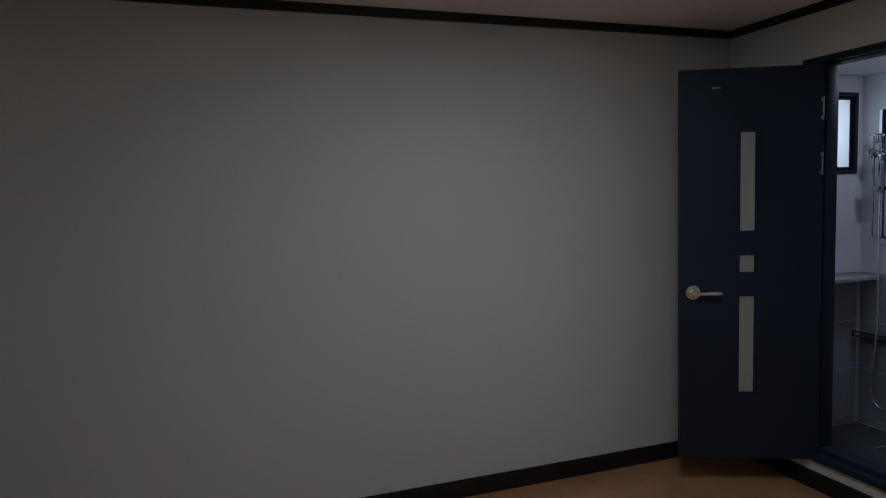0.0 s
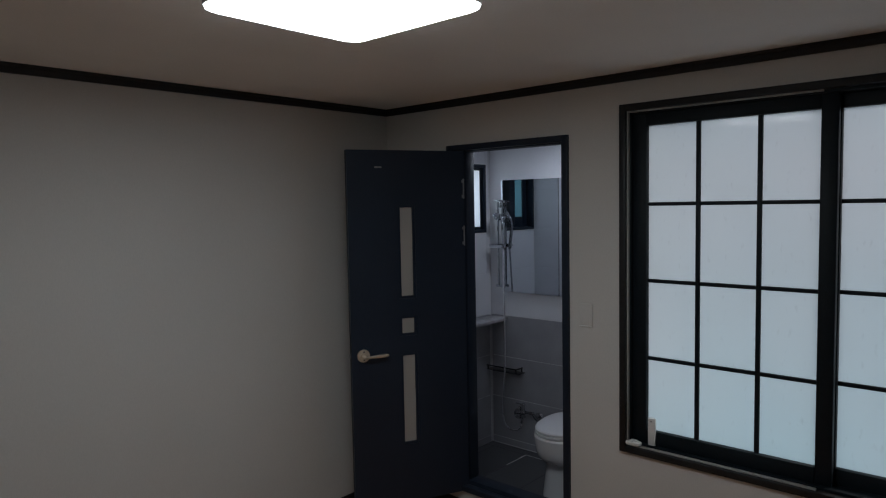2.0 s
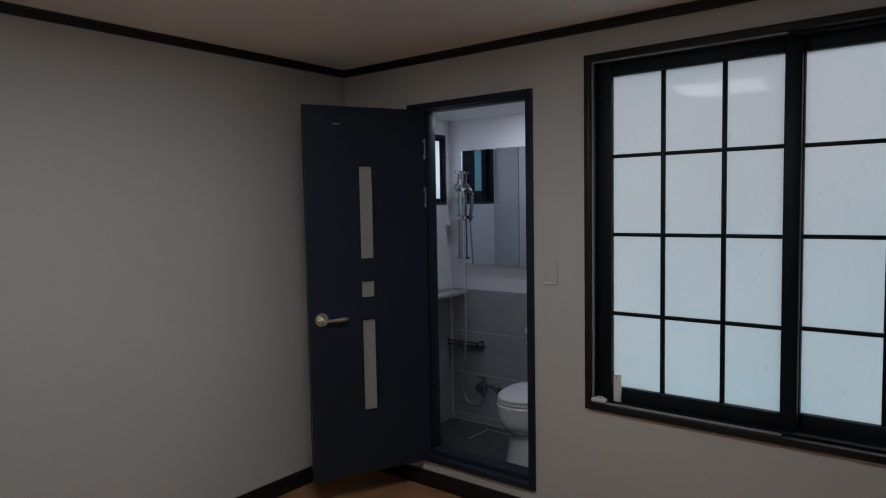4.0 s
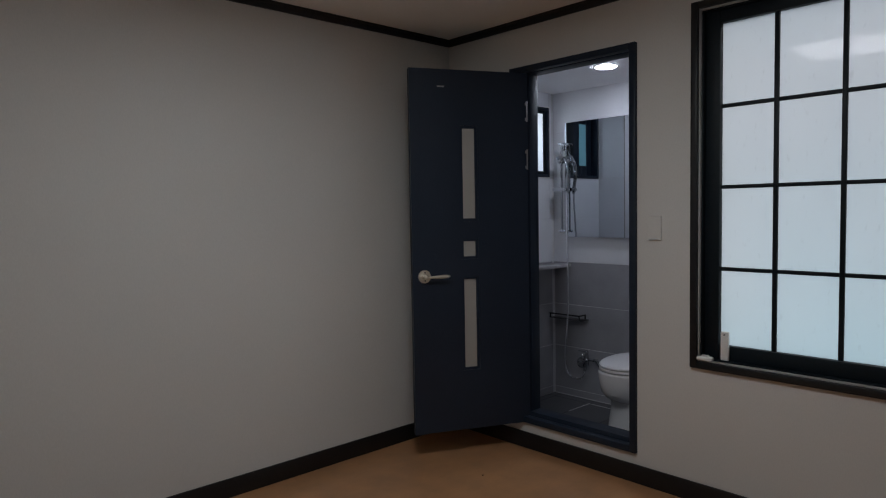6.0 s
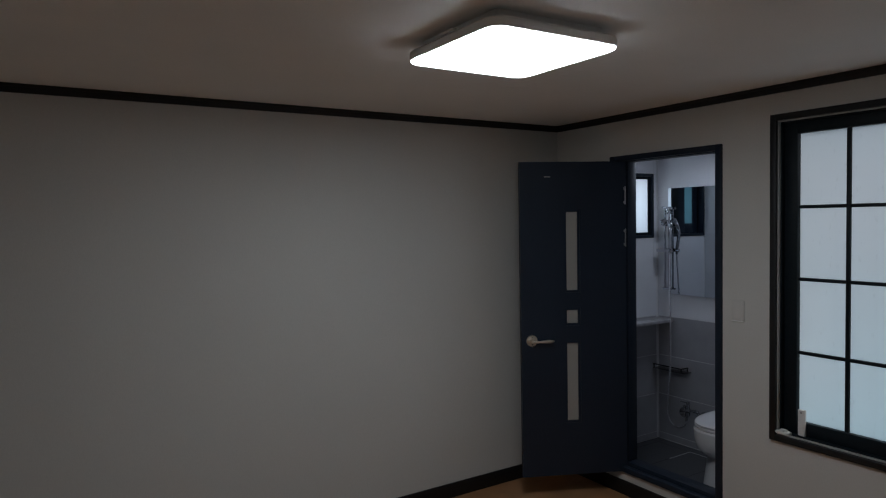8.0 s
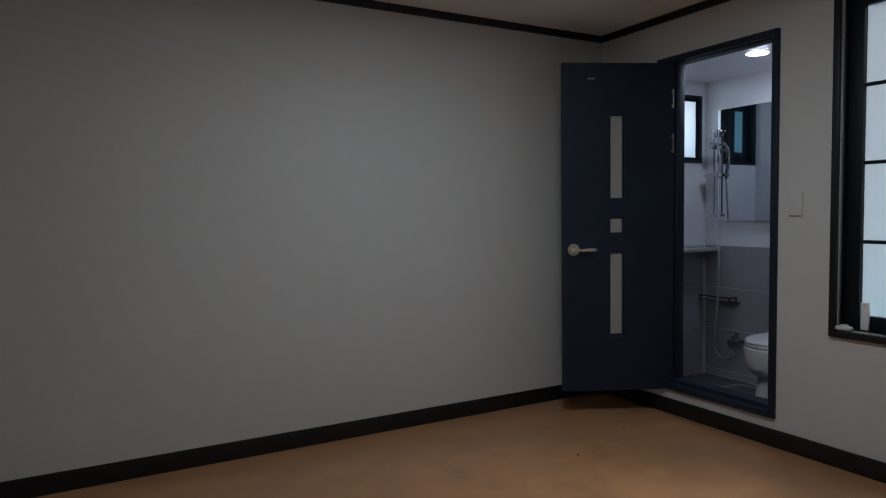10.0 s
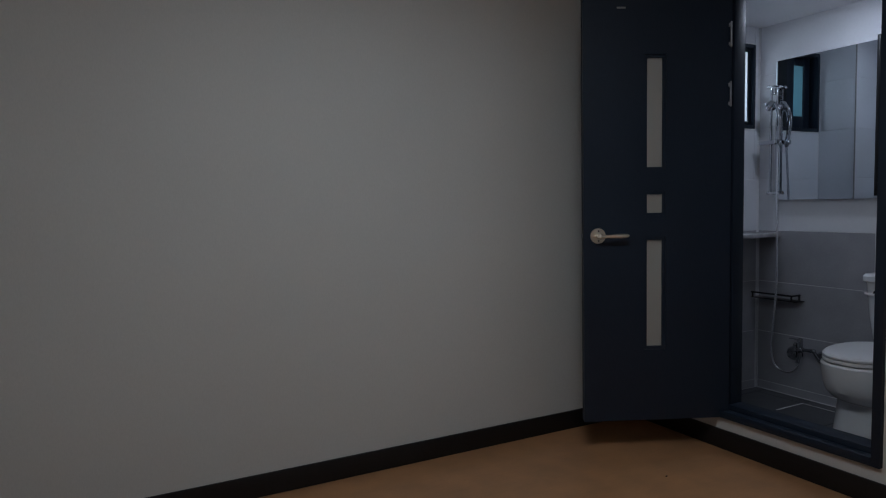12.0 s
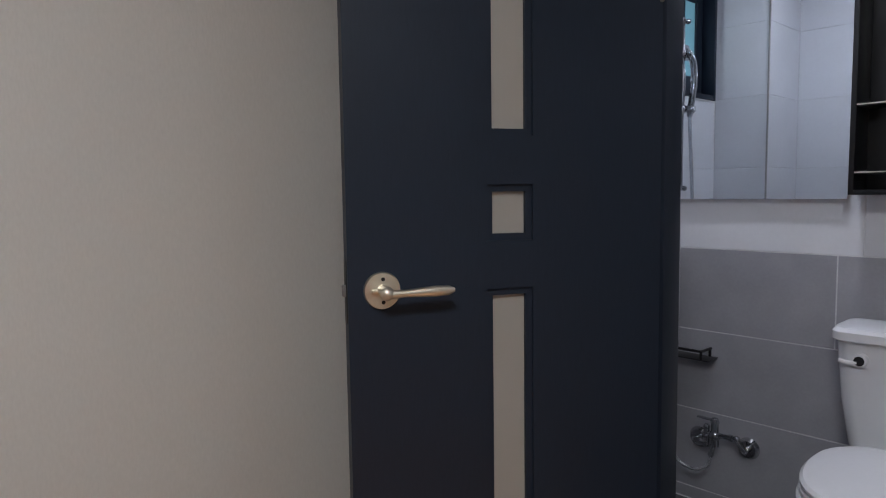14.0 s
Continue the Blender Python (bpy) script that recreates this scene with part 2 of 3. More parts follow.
def tube(bm, points, r, sides=10):
    """Adds a bent tube along a smooth line through the points."""
    pts = [Vector(p) for p in points]
    line = []
    for i in range(len(pts) - 1):
        p0, p1, p2, p3 = pts[max(i - 1, 0)], pts[i], pts[i + 1], pts[min(i + 2, len(pts) - 1)]
        for k in range(10):
            t = k / 10
            line.append(0.5 * ((2 * p1) + (p2 - p0) * t + (2 * p0 - 5 * p1 + 4 * p2 - p3) * t * t + (3 * p1 - p0 - 3 * p2 + p3) * t ** 3))
    line.append(pts[-1])
    rings, normal = [], None
    for i, p in enumerate(line):
        d = (line[min(i + 1, len(line) - 1)] - line[max(i - 1, 0)]).normalized()
        if normal is None:
            normal = d.orthogonal().normalized()
        normal = (normal - d * normal.dot(d)).normalized()
        other = d.cross(normal)
        rings.append([bm.verts.new(p + r * (math.cos(a) * normal + math.sin(a) * other)) for a in (2 * math.pi * k / sides for k in range(sides))])
    for a, b in zip(rings, rings[1:]):
        for k in range(sides):
            bm.faces.new((a[k], a[(k + 1) % sides], b[(k + 1) % sides], b[k]))
    bm.faces.new(rings[0][::-1])
    bm.faces.new(rings[-1])
    return bm


def loft(bm, rings, cap_low=True, cap_high=True):
    """Adds a skin over closed rings that all have as many points."""
    made = [[bm.verts.new(p) for p in ring] for ring in rings]
    n = len(made[0])
    for a, b in zip(made, made[1:]):
        for k in range(n):
            bm.faces.new((a[k], a[(k + 1) % n], b[(k + 1) % n], b[k]))
    if cap_low:
        bm.faces.new(made[0][::-1])
    if cap_high:
        bm.faces.new(made[-1])
    return bm


def rounded(cx, cy, hx, hy, r, z, n=6):
    """A rectangle with rounded corners at height z, as a ring of points."""
    out = []
    for sx, sy, a0 in ((1, 1, 0), (-1, 1, 90), (-1, -1, 180), (1, -1, 270)):
        for k in range(n + 1):
            a = radians(a0 + 90 * k / n)
            out.append((cx + sx * (hx - r) + r * math.cos(a), cy + sy * (hy - r) + r * math.sin(a), z))
    return out


def mesh_object(name, bm, mat, smooth=True):
    bmesh.ops.recalc_face_normals(bm, faces=bm.faces[:])
    me = bpy.data.meshes.new(name)
    bm.to_mesh(me)
    bm.free()
    me.materials.append(mat)
    if smooth:
        me.polygons.foreach_set("use_smooth", [True] * len(me.polygons))
        me.set_sharp_from_angle(angle=radians(28))
    return new(name, me)


def part(name, bm, mat, parent, label=""):
    """Links a bmesh, given in its parent's own space, as one mesh under a thing or a part."""
    ob = mesh_object(name, bm, mat)
    ob.parent = parent
    return tagged(ob, label)


def structure(name, bm, mat, label, category):
    return tagged(mesh_object(name, bm, mat), label, category, kind="structure")


def thing(name, m, label, category, group="", kind=""):
    ob = new(name)
    ob.empty_display_size = 0.1
    ob.matrix_world = m
    return tagged(ob, label, category, group, kind)


# ---- the room ----
X0, X1, Y0, Y1, H = -1.0, 3.10, -0.9, 3.79, 2.406   # inner faces of the walls, ceiling height
DOOR_Y0, DOOR_Y1, DOOR_Z0, DOOR_Z1 = 2.492, 3.285, 0.15, 2.15   # door frame, outer
WIN_Y0, WIN_Y1, WIN_Z0, WIN_Z1 = 0.44, 2.215, 0.628, 2.262   # window casing, outer
BX0, BX1, BY0, BY1, BZ0, BH = 3.22, 4.26, 2.35, 3.885, -0.04, 2.24   # bathroom, inner faces

structure("ground", boxes((-60, 60, -60, 60, -0.4, -0.3)), CONCRETE, "grey concrete ground outside the house", "ground")
structure("floor", boxes((X0, X1, Y0, Y1, -0.12, 0.0)), VINYL, "orange-tan wood-look vinyl floor with a soft sheen", "floor")
structure("ceiling", boxes((X0 - 0.15, X1 + 0.2, Y0 - 0.15, Y1 + 0.3, H, H + 0.12)), CEILING_PAPER, "pale grey papered ceiling, slightly dingy", "ceiling")
structure("wall_north", boxes((X0 - 0.15, X1, Y1, Y1 + 0.15, -0.12, H)), WALLPAPER, "plain warm grey wallpapered wall", "wall")
structure("wall_west", boxes((X0 - 0.15, X0, Y0, Y1, -0.12, H)), WALLPAPER, "plain warm grey wallpapered wall", "wall")
structure("wall_south", boxes((X0 - 0.15, X1, Y0 - 0.15, Y0, -0.12, H)), WALLPAPER, "plain warm grey wallpapered wall", "wall")
# the wall with the bathroom door and the window
dy0, dy1, dz0, dz1 = DOOR_Y0 + 0.004, DOOR_Y1 - 0.004, DOOR_Z0 + 0.004, DOOR_Z1 - 0.004
wy0, wy1, wz0, wz1 = WIN_Y0 + 0.012, WIN_Y1 - 0.012, WIN_Z0 + 0.012, WIN_Z1 - 0.012
T = 3.212
structure("wall_east", boxes(
    (X1, T, Y0, wy0, -0.12, H), (X1, T, wy0, wy1, -0.12, wz0), (X1, T, wy0, wy1, wz1, H), (X1, T, wy1, dy0, -0.12, H),
    (X1, T, dy0, dy1, -0.12, dz0), (X1, T, dy0, dy1, dz1, H), (X1, T, dy1, Y1 + 0.25, -0.12, H)),
    WALLPAPER, "warm grey wallpapered wall with a bathroom door and a window", "wall")
structure("wall_outer", boxes(
    (T, T + 0.1, Y0, wy0 - 0.1, -0.3, H), (T, T + 0.1, wy0 - 0.1, wy1 + 0.11, -0.3, wz0), (T, T + 0.1, wy0 - 0.1, wy1 + 0.11, wz1 + 0.12, H), (T, T + 0.1, wy1 + 0.11, BY0 - 0.01, -0.3, H)),
    CONCRETE, "plain outer leaf of the window wall", "wall")


def skirting(name, row, label):
    structure(name, boxes(row, bevel=0.003), BLACK_TRIM, label, "baseboard")


B = "black satin baseboard along the foot of the wall"
skirting("baseboard_north", (X0, X1, Y1 - 0.012, Y1 + 0.002, 0, 0.092), B)
skirting("baseboard_east", (X1 - 0.012, X1 + 0.002, Y0, Y1 - 0.012, 0, 0.092), B)
skirting("baseboard_west", (X0 - 0.002, X0 + 0.012, Y0, Y1 - 0.012, 0, 0.092), B)
skirting("baseboard_south", (X0 + 0.012, X1 - 0.012, Y0 - 0.002, Y0 + 0.012, 0, 0.092), B)


def cornice(name, a, b, inward):
    """A dark crown strip with a stepped profile below the ceiling, from a to b."""
    bm = bmesh.new()
    profile = ((0, 0), (0.012, 0), (0.016, 0.008), (0.016, 0.024), (0.024, 0.029), (0.026, 0.039), (0, 0.039))
    z = H - 0.039
    ends = [[bm.verts.new((p[0] + inward[0] * u, p[1] + inward[1] * u, z + v)) for u, v in profile] for p in (a, b)]
    n = len(profile)
    for k in range(n):
        bm.faces.new((ends[0][k], ends[0][(k + 1) % n], ends[1][(k + 1) % n], ends[1][k]))
    bm.faces.new(ends[0][::-1])
    bm.faces.new(ends[1])
    structure(name, bm, BLACK_TRIM, "dark brown-black crown moulding under the ceiling", "trim")


cornice("trim_north", (X0, Y1), (X1, Y1), (0, -1))
cornice("trim_east", (X1, Y0), (X1, Y1 - 0.004), (-1, 0))
cornice("trim_west", (X0, Y0), (X0, Y1 - 0.004), (1, 0))
cornice("trim_south", (X0 + 0.004, Y0), (X1 - 0.004, Y0), (0, 1))

# ---- the window ----
window = thing("window_1", pose(X1, (WIN_Y0 + WIN_Y1) / 2, WIN_Z0), "wide black sliding window with frosted panes and thin glazing bars", "window", kind="structure")
WC = (WIN_Y0 + WIN_Y1) / 2
HW, HH = (WIN_Y1 - WIN_Y0) / 2, WIN_Z1 - WIN_Z0


def ring_frame(x0, x1, y0, y1, z0, z1, w, bevel=0.003, wb=None, wt=None):
    """A rectangular frame in the plane of the wall: two uprights and two cross pieces butted between them."""
    wb, wt = wb or w, wt or w
    return boxes((x0, x1, y0, y0 + w, z0, z1), (x0, x1, y1 - w, y1, z0, z1), (x0, x1, y0 + w, y1 - w, z0, z0 + wb), (x0, x1, y0 + w, y1 - w, z1 - wt, z1), bevel=bevel)


part("casing", ring_frame(-0.02, 0.10, -HW, HW, 0, HH, 0.031), CASING, window, "brown-black film-wrapped casing")
gy0, gy1, gz0, gz1 = -HW + 0.94, HW - 0.0315, 0.0315, HH - 0.0315
part("gasket", boxes((-0.004, 0.012, gy1 - 0.007, gy1, gz0, gz1), (-0.004, 0.012, gy0, gy1 - 0.007, gz0, gz0 + 0.007), (-0.004, 0.012, gy0, gy1 - 0.007, gz1 - 0.007, gz1), bevel=0.001), GASKET, window, "thin light grey track edge")
part("track", ring_frame(0.014, 0.113, -HW + 0.0315, HW - 0.0315, 0.0315, HH - 0.0315, 0.012, bevel=0.002), SASH_BLACK, window)


def sash(x, y0, y1, z0, z1, cols, rows, near, far, rail, top):
    """A sliding sash: frame, glazing bars in front of the glass and one pane for each field."""
    ga, gb, gc, gd = y0 + near, y1 - far, z0 + rail, z1 - top
    ob = part("sash", boxes((x, x + 0.034, y0, ga, z0, z1), (x, x + 0.034, gb, y1, z0, z1), (x, x + 0.034, ga, gb, z0, gc), (x, x + 0.034, ga, gb, gd, z1), bevel=0.004), SASH_BLACK, window)
    for a, b in zip([ga] + [c + 0.0095 for c in cols], [c - 0.0095 for c in cols] + [gb]):
        for c, d in zip([gc] + [r + 0.0085 for r in rows], [r - 0.0085 for r in rows] + [gd]):
            p = part("pane", boxes((x + 0.026, x + 0.031, a - 0.009, b + 0.009, c - 0.008, d + 0.008)), PANE, ob)
            p.visible_shadow = False
    for c in cols:
        part("glazing_bar", boxes((x + 0.012, x + 0.0258, c - 0.0095, c + 0.0095, gc, gd), bevel=0.002), SASH_BLACK, ob)
    edges = [ga] + list(cols) + [gb]
    for r in rows:
        for i, (a, b) in enumerate(zip(edges, edges[1:])):
            part("glazing_bar", boxes((x + 0.013, x + 0.0257, a + (0.0095 if i else 0), b - (0.0095 if i < len(cols) else 0), r - 0.0085, r + 0.0085), bevel=0.002), SASH_BLACK, ob)
    return ob


def wrow(*z):
    return [v - WIN_Z0 for v in z]


def wcol(*y):
    return [v - WC for v in y]


sash(0.040, *wcol(1.334, 2.178), *wrow(0.664, 2.226), wcol(1.620, 1.875), wrow(1.080, 1.446, 1.803), 0.061, 0.071, 0.073, 0.063)
sash(0.078, *wcol(0.474, 1.372), *wrow(0.664, 2.226), wcol(0.775, 1.048), wrow(1.080, 1.446, 1.803), 0.070, 0.042, 0.073, 0.063)
latch = part("stopper", boxes((0.024, 0.0395, *wcol(2.056, 2.092), *wrow(0.672, 0.802)), bevel=0.004), WHITE_PLASTIC, window, "white plastic sash stopper")
part("screw", rod(bmesh.new(), (0.022, wcol(2.074)[0], wrow(0.788)[0]), (0.0245, wcol(2.074)[0], wrow(0.788)[0]), 0.004), STEEL, latch)
clip_bm = loft(bmesh.new(), [rounded(0.004, wcol(2.154)[0], 0.020 - i, 0.038 - i, 0.014, wrow(z)[0]) for i, z in ((0.004, 0.666), (0.0, 0.670), (0.0, 0.679), (0.004, 0.683))])
box(clip_bm, -0.004, 0.012, *wcol(2.134, 2.166), *wrow(0.683, 0.691), 0.003)
part("corner_clip", clip_bm, WHITE_PLASTIC, window, "small white plastic corner clip")

# ---- the bathroom door ----
door = thing("door_1", pose(X1, DOOR_Y0, 0), "open dark navy bathroom door with three slim frosted lights", "door", kind="structure")
FW = DOOR_Y1 - DOOR_Y0
part("door_frame", boxes(
    (-0.02, 0.116, 0, 0.034, DOOR_Z0, DOOR_Z1), (-0.02, 0.042, FW - 0.035, FW, DOOR_Z0, DOOR_Z1), (0.042, 0.116, FW - 0.095, FW, DOOR_Z0, DOOR_Z1),
    (-0.02, 0.022, 0.034, FW - 0.035, DOOR_Z1 - 0.032, DOOR_Z1), (0.022, 0.116, 0.034, FW - 0.095, DOOR_Z1 - 0.036, DOOR_Z1), bevel=0.003), NAVY_FRAME, door)
part("door_stop", boxes((0.03, 0.05, 0.034, 0.046, DOOR_Z0 + 0.06, DOOR_Z1 - 0.036), bevel=0.002), NAVY_FRAME, door)
part("door_sill", boxes((-0.02, 0.022, 0.034, FW - 0.035, DOOR_Z0, DOOR_Z0 + 0.035), (0.022, 0.116, 0.034, FW - 0.095, DOOR_Z0, DOOR_Z0 + 0.058), bevel=0.004), NAVY_FRAME, door)

# the leaf stands open; u runs from the hinges along the leaf, v is up, its shown face looks towards local -y
LEAF_A, LEAF_B, LEAF_Z0, LEAF_Z1, LEAF_T = -0.055, 0.625, 0.150, 2.117, 0.036
leaf_pose = Matrix.Translation((3.07, 3.21, 0)) @ Matrix(((-0.904, 0.427, 0, 0), (0.427, 0.904, 0, 0), (0, 0, 1, 0), (0, 0, 0, 1)))


def leaf_bm():
    """A slab with three openings, each with a stepped bead that sinks to the glass."""
    bm = bmesh.new()
    lights = ((1.318, 1.806), (1.110, 1.194), (0.495, 0.986))
    g0, g1, e = 0.260, 0.332, 0.014
    us = (LEAF_A, g0 - e, g1 + e, LEAF_B)
    cuts = [LEAF_Z0]
    for a, b in sorted(lights):
        cuts += [a - e, b + e]
    cuts.append(LEAF_Z1)
    for k in range(len(cuts) - 1):
        a, b = cuts[k], cuts[k + 1]
        if k % 2:   # beside an opening
            box(bm, us[0], us[1], 0, LEAF_T, a, b)
            box(bm, us[2], us[3], 0, LEAF_T, a, b)
            for lo, hi, s0, s1 in ((us[1], g0, a, b), (g1, us[2], a, b), (g0, g1, a, a + e), (g0, g1, b - e, b)):
                box(bm, lo, hi, 0.006, LEAF_T - 0.006, s0, s1)
        else:
            box(bm, us[0], us[3], 0, LEAF_T, a, b)
    bmesh.ops.remove_doubles(bm, verts=bm.verts[:], dist=1e-5)
    return bm, lights, g0, g1


lbm, lights, g0, g1 = leaf_bm()
leaf = part("leaf", lbm, NAVY, door)
leaf.matrix_local = Matrix.Translation((-X1, -DOOR_Y0, 0)) @ leaf_pose
for a, b in lights:
    part("door_glass", boxes((g0 - 0.003, g1 + 0.003, 0.015, 0.020, a - 0.003, b + 0.003)), DOOR_GLASS, leaf, "frosted glass strip")


def handle():
    c = (0.560, 0, 1.010)
    rose = rod(bmesh.new(), (c[0], 0.0005, c[2]), (c[0], -0.007, c[2]), 0.036, 0.034, 40)
    ob = part("handle_rose", rose, NICKEL, leaf, "round satin nickel rose plate")
    for dz in (0.022, -0.022):
        part("screw", rod(bmesh.new(), (c[0] - 0.001, -0.006, c[2] + dz), (c[0] - 0.001, -0.0078, c[2] + dz), 0.0038, sides=14), BLACK_METAL, ob)
    bm = rod(bmesh.new(), (c[0], -0.006, c[2]), (c[0], -0.042, c[2]), 0.012, 0.010, 20)
    ball(bm, (c[0], -0.044, c[2]), 0.0135)
    rings = []
    for s, r, ry in ((0.0, 0.0085, 0.0085), (0.03, 0.007, 0.007), (0.06, 0.009, 0.0075), (0.09, 0.0105, 0.0075), (0.115, 0.009, 0.006), (0.126, 0.004, 0.003)):
        rings.append([(c[0] - s - 0.004, -0.046 + ry * math.cos(2 * math.pi * k / 16), c[2] - 0.002 + 0.02 * s + r * math.sin(2 * math.pi * k / 16)) for k in range(16)])
    loft(bm, rings)
    part("handle_lever", bm, NICKEL, leaf, "tapered satin nickel lever")
    part("thumb_turn", boxes((c[0] + 0.010, c[0] + 0.022, -0.016, -0.006, c[2] - 0.004, c[2] + 0.004), bevel=0.002), NICKEL, leaf)
    part("latch_bolt", boxes((LEAF_B, LEAF_B + 0.008, 0.010, 0.024, 1.0, 1.022), bevel=0.002), STEEL, leaf)
    part("latch_plate", boxes((LEAF_B - 0.001, LEAF_B + 0.0015, 0.006, 0.031, 0.95, 1.07), bevel=0.0005), BLACK_METAL, leaf)


handle()
for z in (1.905, 1.640):
    bm = rod(bmesh.new(), (LEAF_A + 0.007, -0.006, z - 0.05), (LEAF_A + 0.007, -0.006, z + 0.05), 0.0042)
    for low, high in ((-0.05, -0.034), (0.034, 0.05)):
        box(bm, LEAF_A + 0.003, LEAF_A + 0.016, -0.003, 0.001, z + low, z + high, 0.0008)
    for end in (-0.052, 0.052):
        ball(bm, (LEAF_A + 0.007, -0.006, z + end), 0.0048)
    part("hinge", bm, STEEL, leaf, "bright steel hinge")
part("scuff_plate", boxes((0.432, 0.472, -0.0012, 0.0, 2.021, 2.029), bevel=0.0004), GASKET, leaf, "thin pale adhesive mark")

# ---- light switch and ceiling lamp ----
switch = thing("light_switch", pose(X1, 2.398, 1.262), "flat off-white light switch set on the wallpapered wall", "light switch")
part("plate", boxes((-0.007, 0.001, -0.035, 0.035, -0.057, 0.057), bevel=0.003), SWITCH_PLASTIC, switch)
part("rocker", boxes((-0.009, -0.007, -0.022, 0.022, -0.042, 0.042), bevel=0.001), SWITCH_PLASTIC, switch)
# added whiter strip that paints lamp light along the plate's lower edge
part("lip", boxes((-0.013, -0.0072, -0.034, 0.034, -0.0565, -0.0505), bevel=0.002), WHITE_PLASTIC, switch, "pale strip added for the lit lower edge of the switch plate")

LX, LY, LH = 1.374, 2.124, 0.270
lamp = thing("ceiling_lamp", pose(LX, LY, H), "square flush LED ceiling lamp with rounded corners, switched on", "ceiling lamp")
part("backplate", loft(bmesh.new(), [rounded(0, 0, LH - 0.045, LH - 0.045, 0.02, z) for z in (-0.0315, 0.0)]), LAMP_BODY, lamp)
part("housing", loft(bmesh.new(), [rounded(0, 0, LH - i, LH - i, 0.05, z) for i, z in ((0.007, -0.066), (0.001, -0.064), (0.0, -0.058), (0.001, -0.038), (0.006, -0.032))]), LAMP_BODY, lamp, "pale grey lamp housing")
part("diffuser", loft(bmesh.new(), [rounded(0, 0, LH - i, LH - i, 0.048, z) for i, z in ((0.018, -0.0745), (0.010, -0.0735), (0.005, -0.0705), (0.004, -0.0662))]), LAMP_GLOW, lamp, "glowing white diffuser")
part("clip", boxes((-LH - 0.004, -LH + 0.012, -0.055, 0.025, -0.0315, -0.0225), bevel=0.002), WHITE_PLASTIC, lamp, "white spring clip")

def crumb(x, y, size, turn):
    c = thing("floor_crumb", pose(x, y, 0.0, 0, 0, turn), "tiny dark crumb of dirt lying on the vinyl floor", "debris", group="crumbs on the floor")
    bm = ball(bmesh.new(), (0, 0, size * 0.35), size, (1.0, 0.7, 0.4))
    for v in bm.verts:
        v.co *= 1 + 0.25 * noise.noise(v.co * 300)
    part("speck", bm, BLACK_TRIM, c)


crumb(2.63, 3.10, 0.006, 20)
crumb(2.15, 2.93, 0.0075, 70)

# ---- the bathroom shell ----
BW = (3.605, 4.205, 1.598, 2.110)   # small window: x and z bounds, outer
CH_X, CH_Y = 3.592, 3.648   # boxed-in pipe corner
structure("bath_floor", boxes((T, BX1 + 0.1, BY0 - 0.1, BY1 + 0.1, -0.3, BZ0 - 0.0012)), FLOOR_GROUT, "grout bed under the bathroom floor tiles", "floor")


def coved_ceiling():
    """A moulded ceiling panel: a flat rim on the walls, a soft cove, and a raised flat field."""
    x0, x1, y0, y1 = T, BX1 + 0.1, BY0 - 0.1, BY1 + 0.1
    cx, cy, hx, hy = (BX0 + BX1) / 2, (BY0 + BY1) / 2, (BX1 - BX0) / 2, (BY1 - BY0) / 2
    rings = [rounded((x0 + x1) / 2, (y0 + y1) / 2, (x1 - x0) / 2, (y1 - y0) / 2, 0.002, z) for z in (BH + 0.06, BH - 0.022)]
    for inset, r, z in ((0.03, 0.05, -0.022), (0.045, 0.06, -0.020), (0.07, 0.08, -0.013), (0.10, 0.10, -0.006), (0.14, 0.12, -0.0015), (0.18, 0.14, 0.0)):
        rings.append(rounded(cx, cy, hx - inset, hy - inset, r, BH + z))
    return loft(bmesh.new(), rings)


structure("bath_ceiling", coved_ceiling(), BATH_CEILING, "smooth white moulded bathroom ceiling panel with a soft cove", "ceiling")
S = 0.0012
wall_back = structure("bath_wall_back", boxes((BX1 + S, BX1 + 0.1, BY0 - 0.1, BY1 + 0.1, -0.3, BH)), GROUT, "bathroom wall tiled grey below and white above", "wall")
wall_win = structure("bath_wall_window", boxes(
    (T, BW[0], BY1 + S, BY1 + 0.17, -0.3, BH), (BW[1], BX1 + S, BY1 + S, BY1 + 0.17, -0.3, BH),
    (BW[0], BW[1], BY1 + S, BY1 + 0.17, -0.3, BW[2]), (BW[0], BW[1], BY1 + S, BY1 + 0.17, BW[3], BH)), GROUT, "tiled bathroom wall with a small window", "wall")
wall_side = structure("bath_wall_side", boxes((T, BX1 + S, BY0 - 0.1, BY0 - S, -0.3, H)), GROUT, "tiled bathroom side wall", "wall")
wall_door = structure("bath_wall_door", boxes(
    (T, BX0 + 0.0008, BY0 - S, dy0, BZ0, BH), (T + 0.019, BX0 + 0.0208, 3.234, CH_Y + S, BZ0, BH), (T, BX0 + 0.0008, dy0, dy1, BZ0, dz0), (T, BX0 + 0.0008, dy0, dy1, dz1, BH)),
    GROUT, "tiled bathroom wall around the door", "wall")
chase = structure("bath_pipe_box", boxes((T, CH_X - S, CH_Y + S, BY1 + S, BZ0 - 0.001, BH)), GROUT, "boxed-in pipe corner tiled white and grey", "wall")
part("corner_trim", boxes((CH_X - 0.004, CH_X + 0.003, CH_Y - 0.003, CH_Y + 0.004, BZ0, BH - 0.002), bevel=0.001), GASKET, chase, "thin grey corner trim")

structure("corner_bead", rod(bmesh.new(), (BX1 + 0.001, BY1 - 0.002, BZ0), (BX1 + 0.001, BY1 - 0.002, 0.93), 0.005, sides=10), GROUT, "pale silicone bead in the tiled corner", "trim")
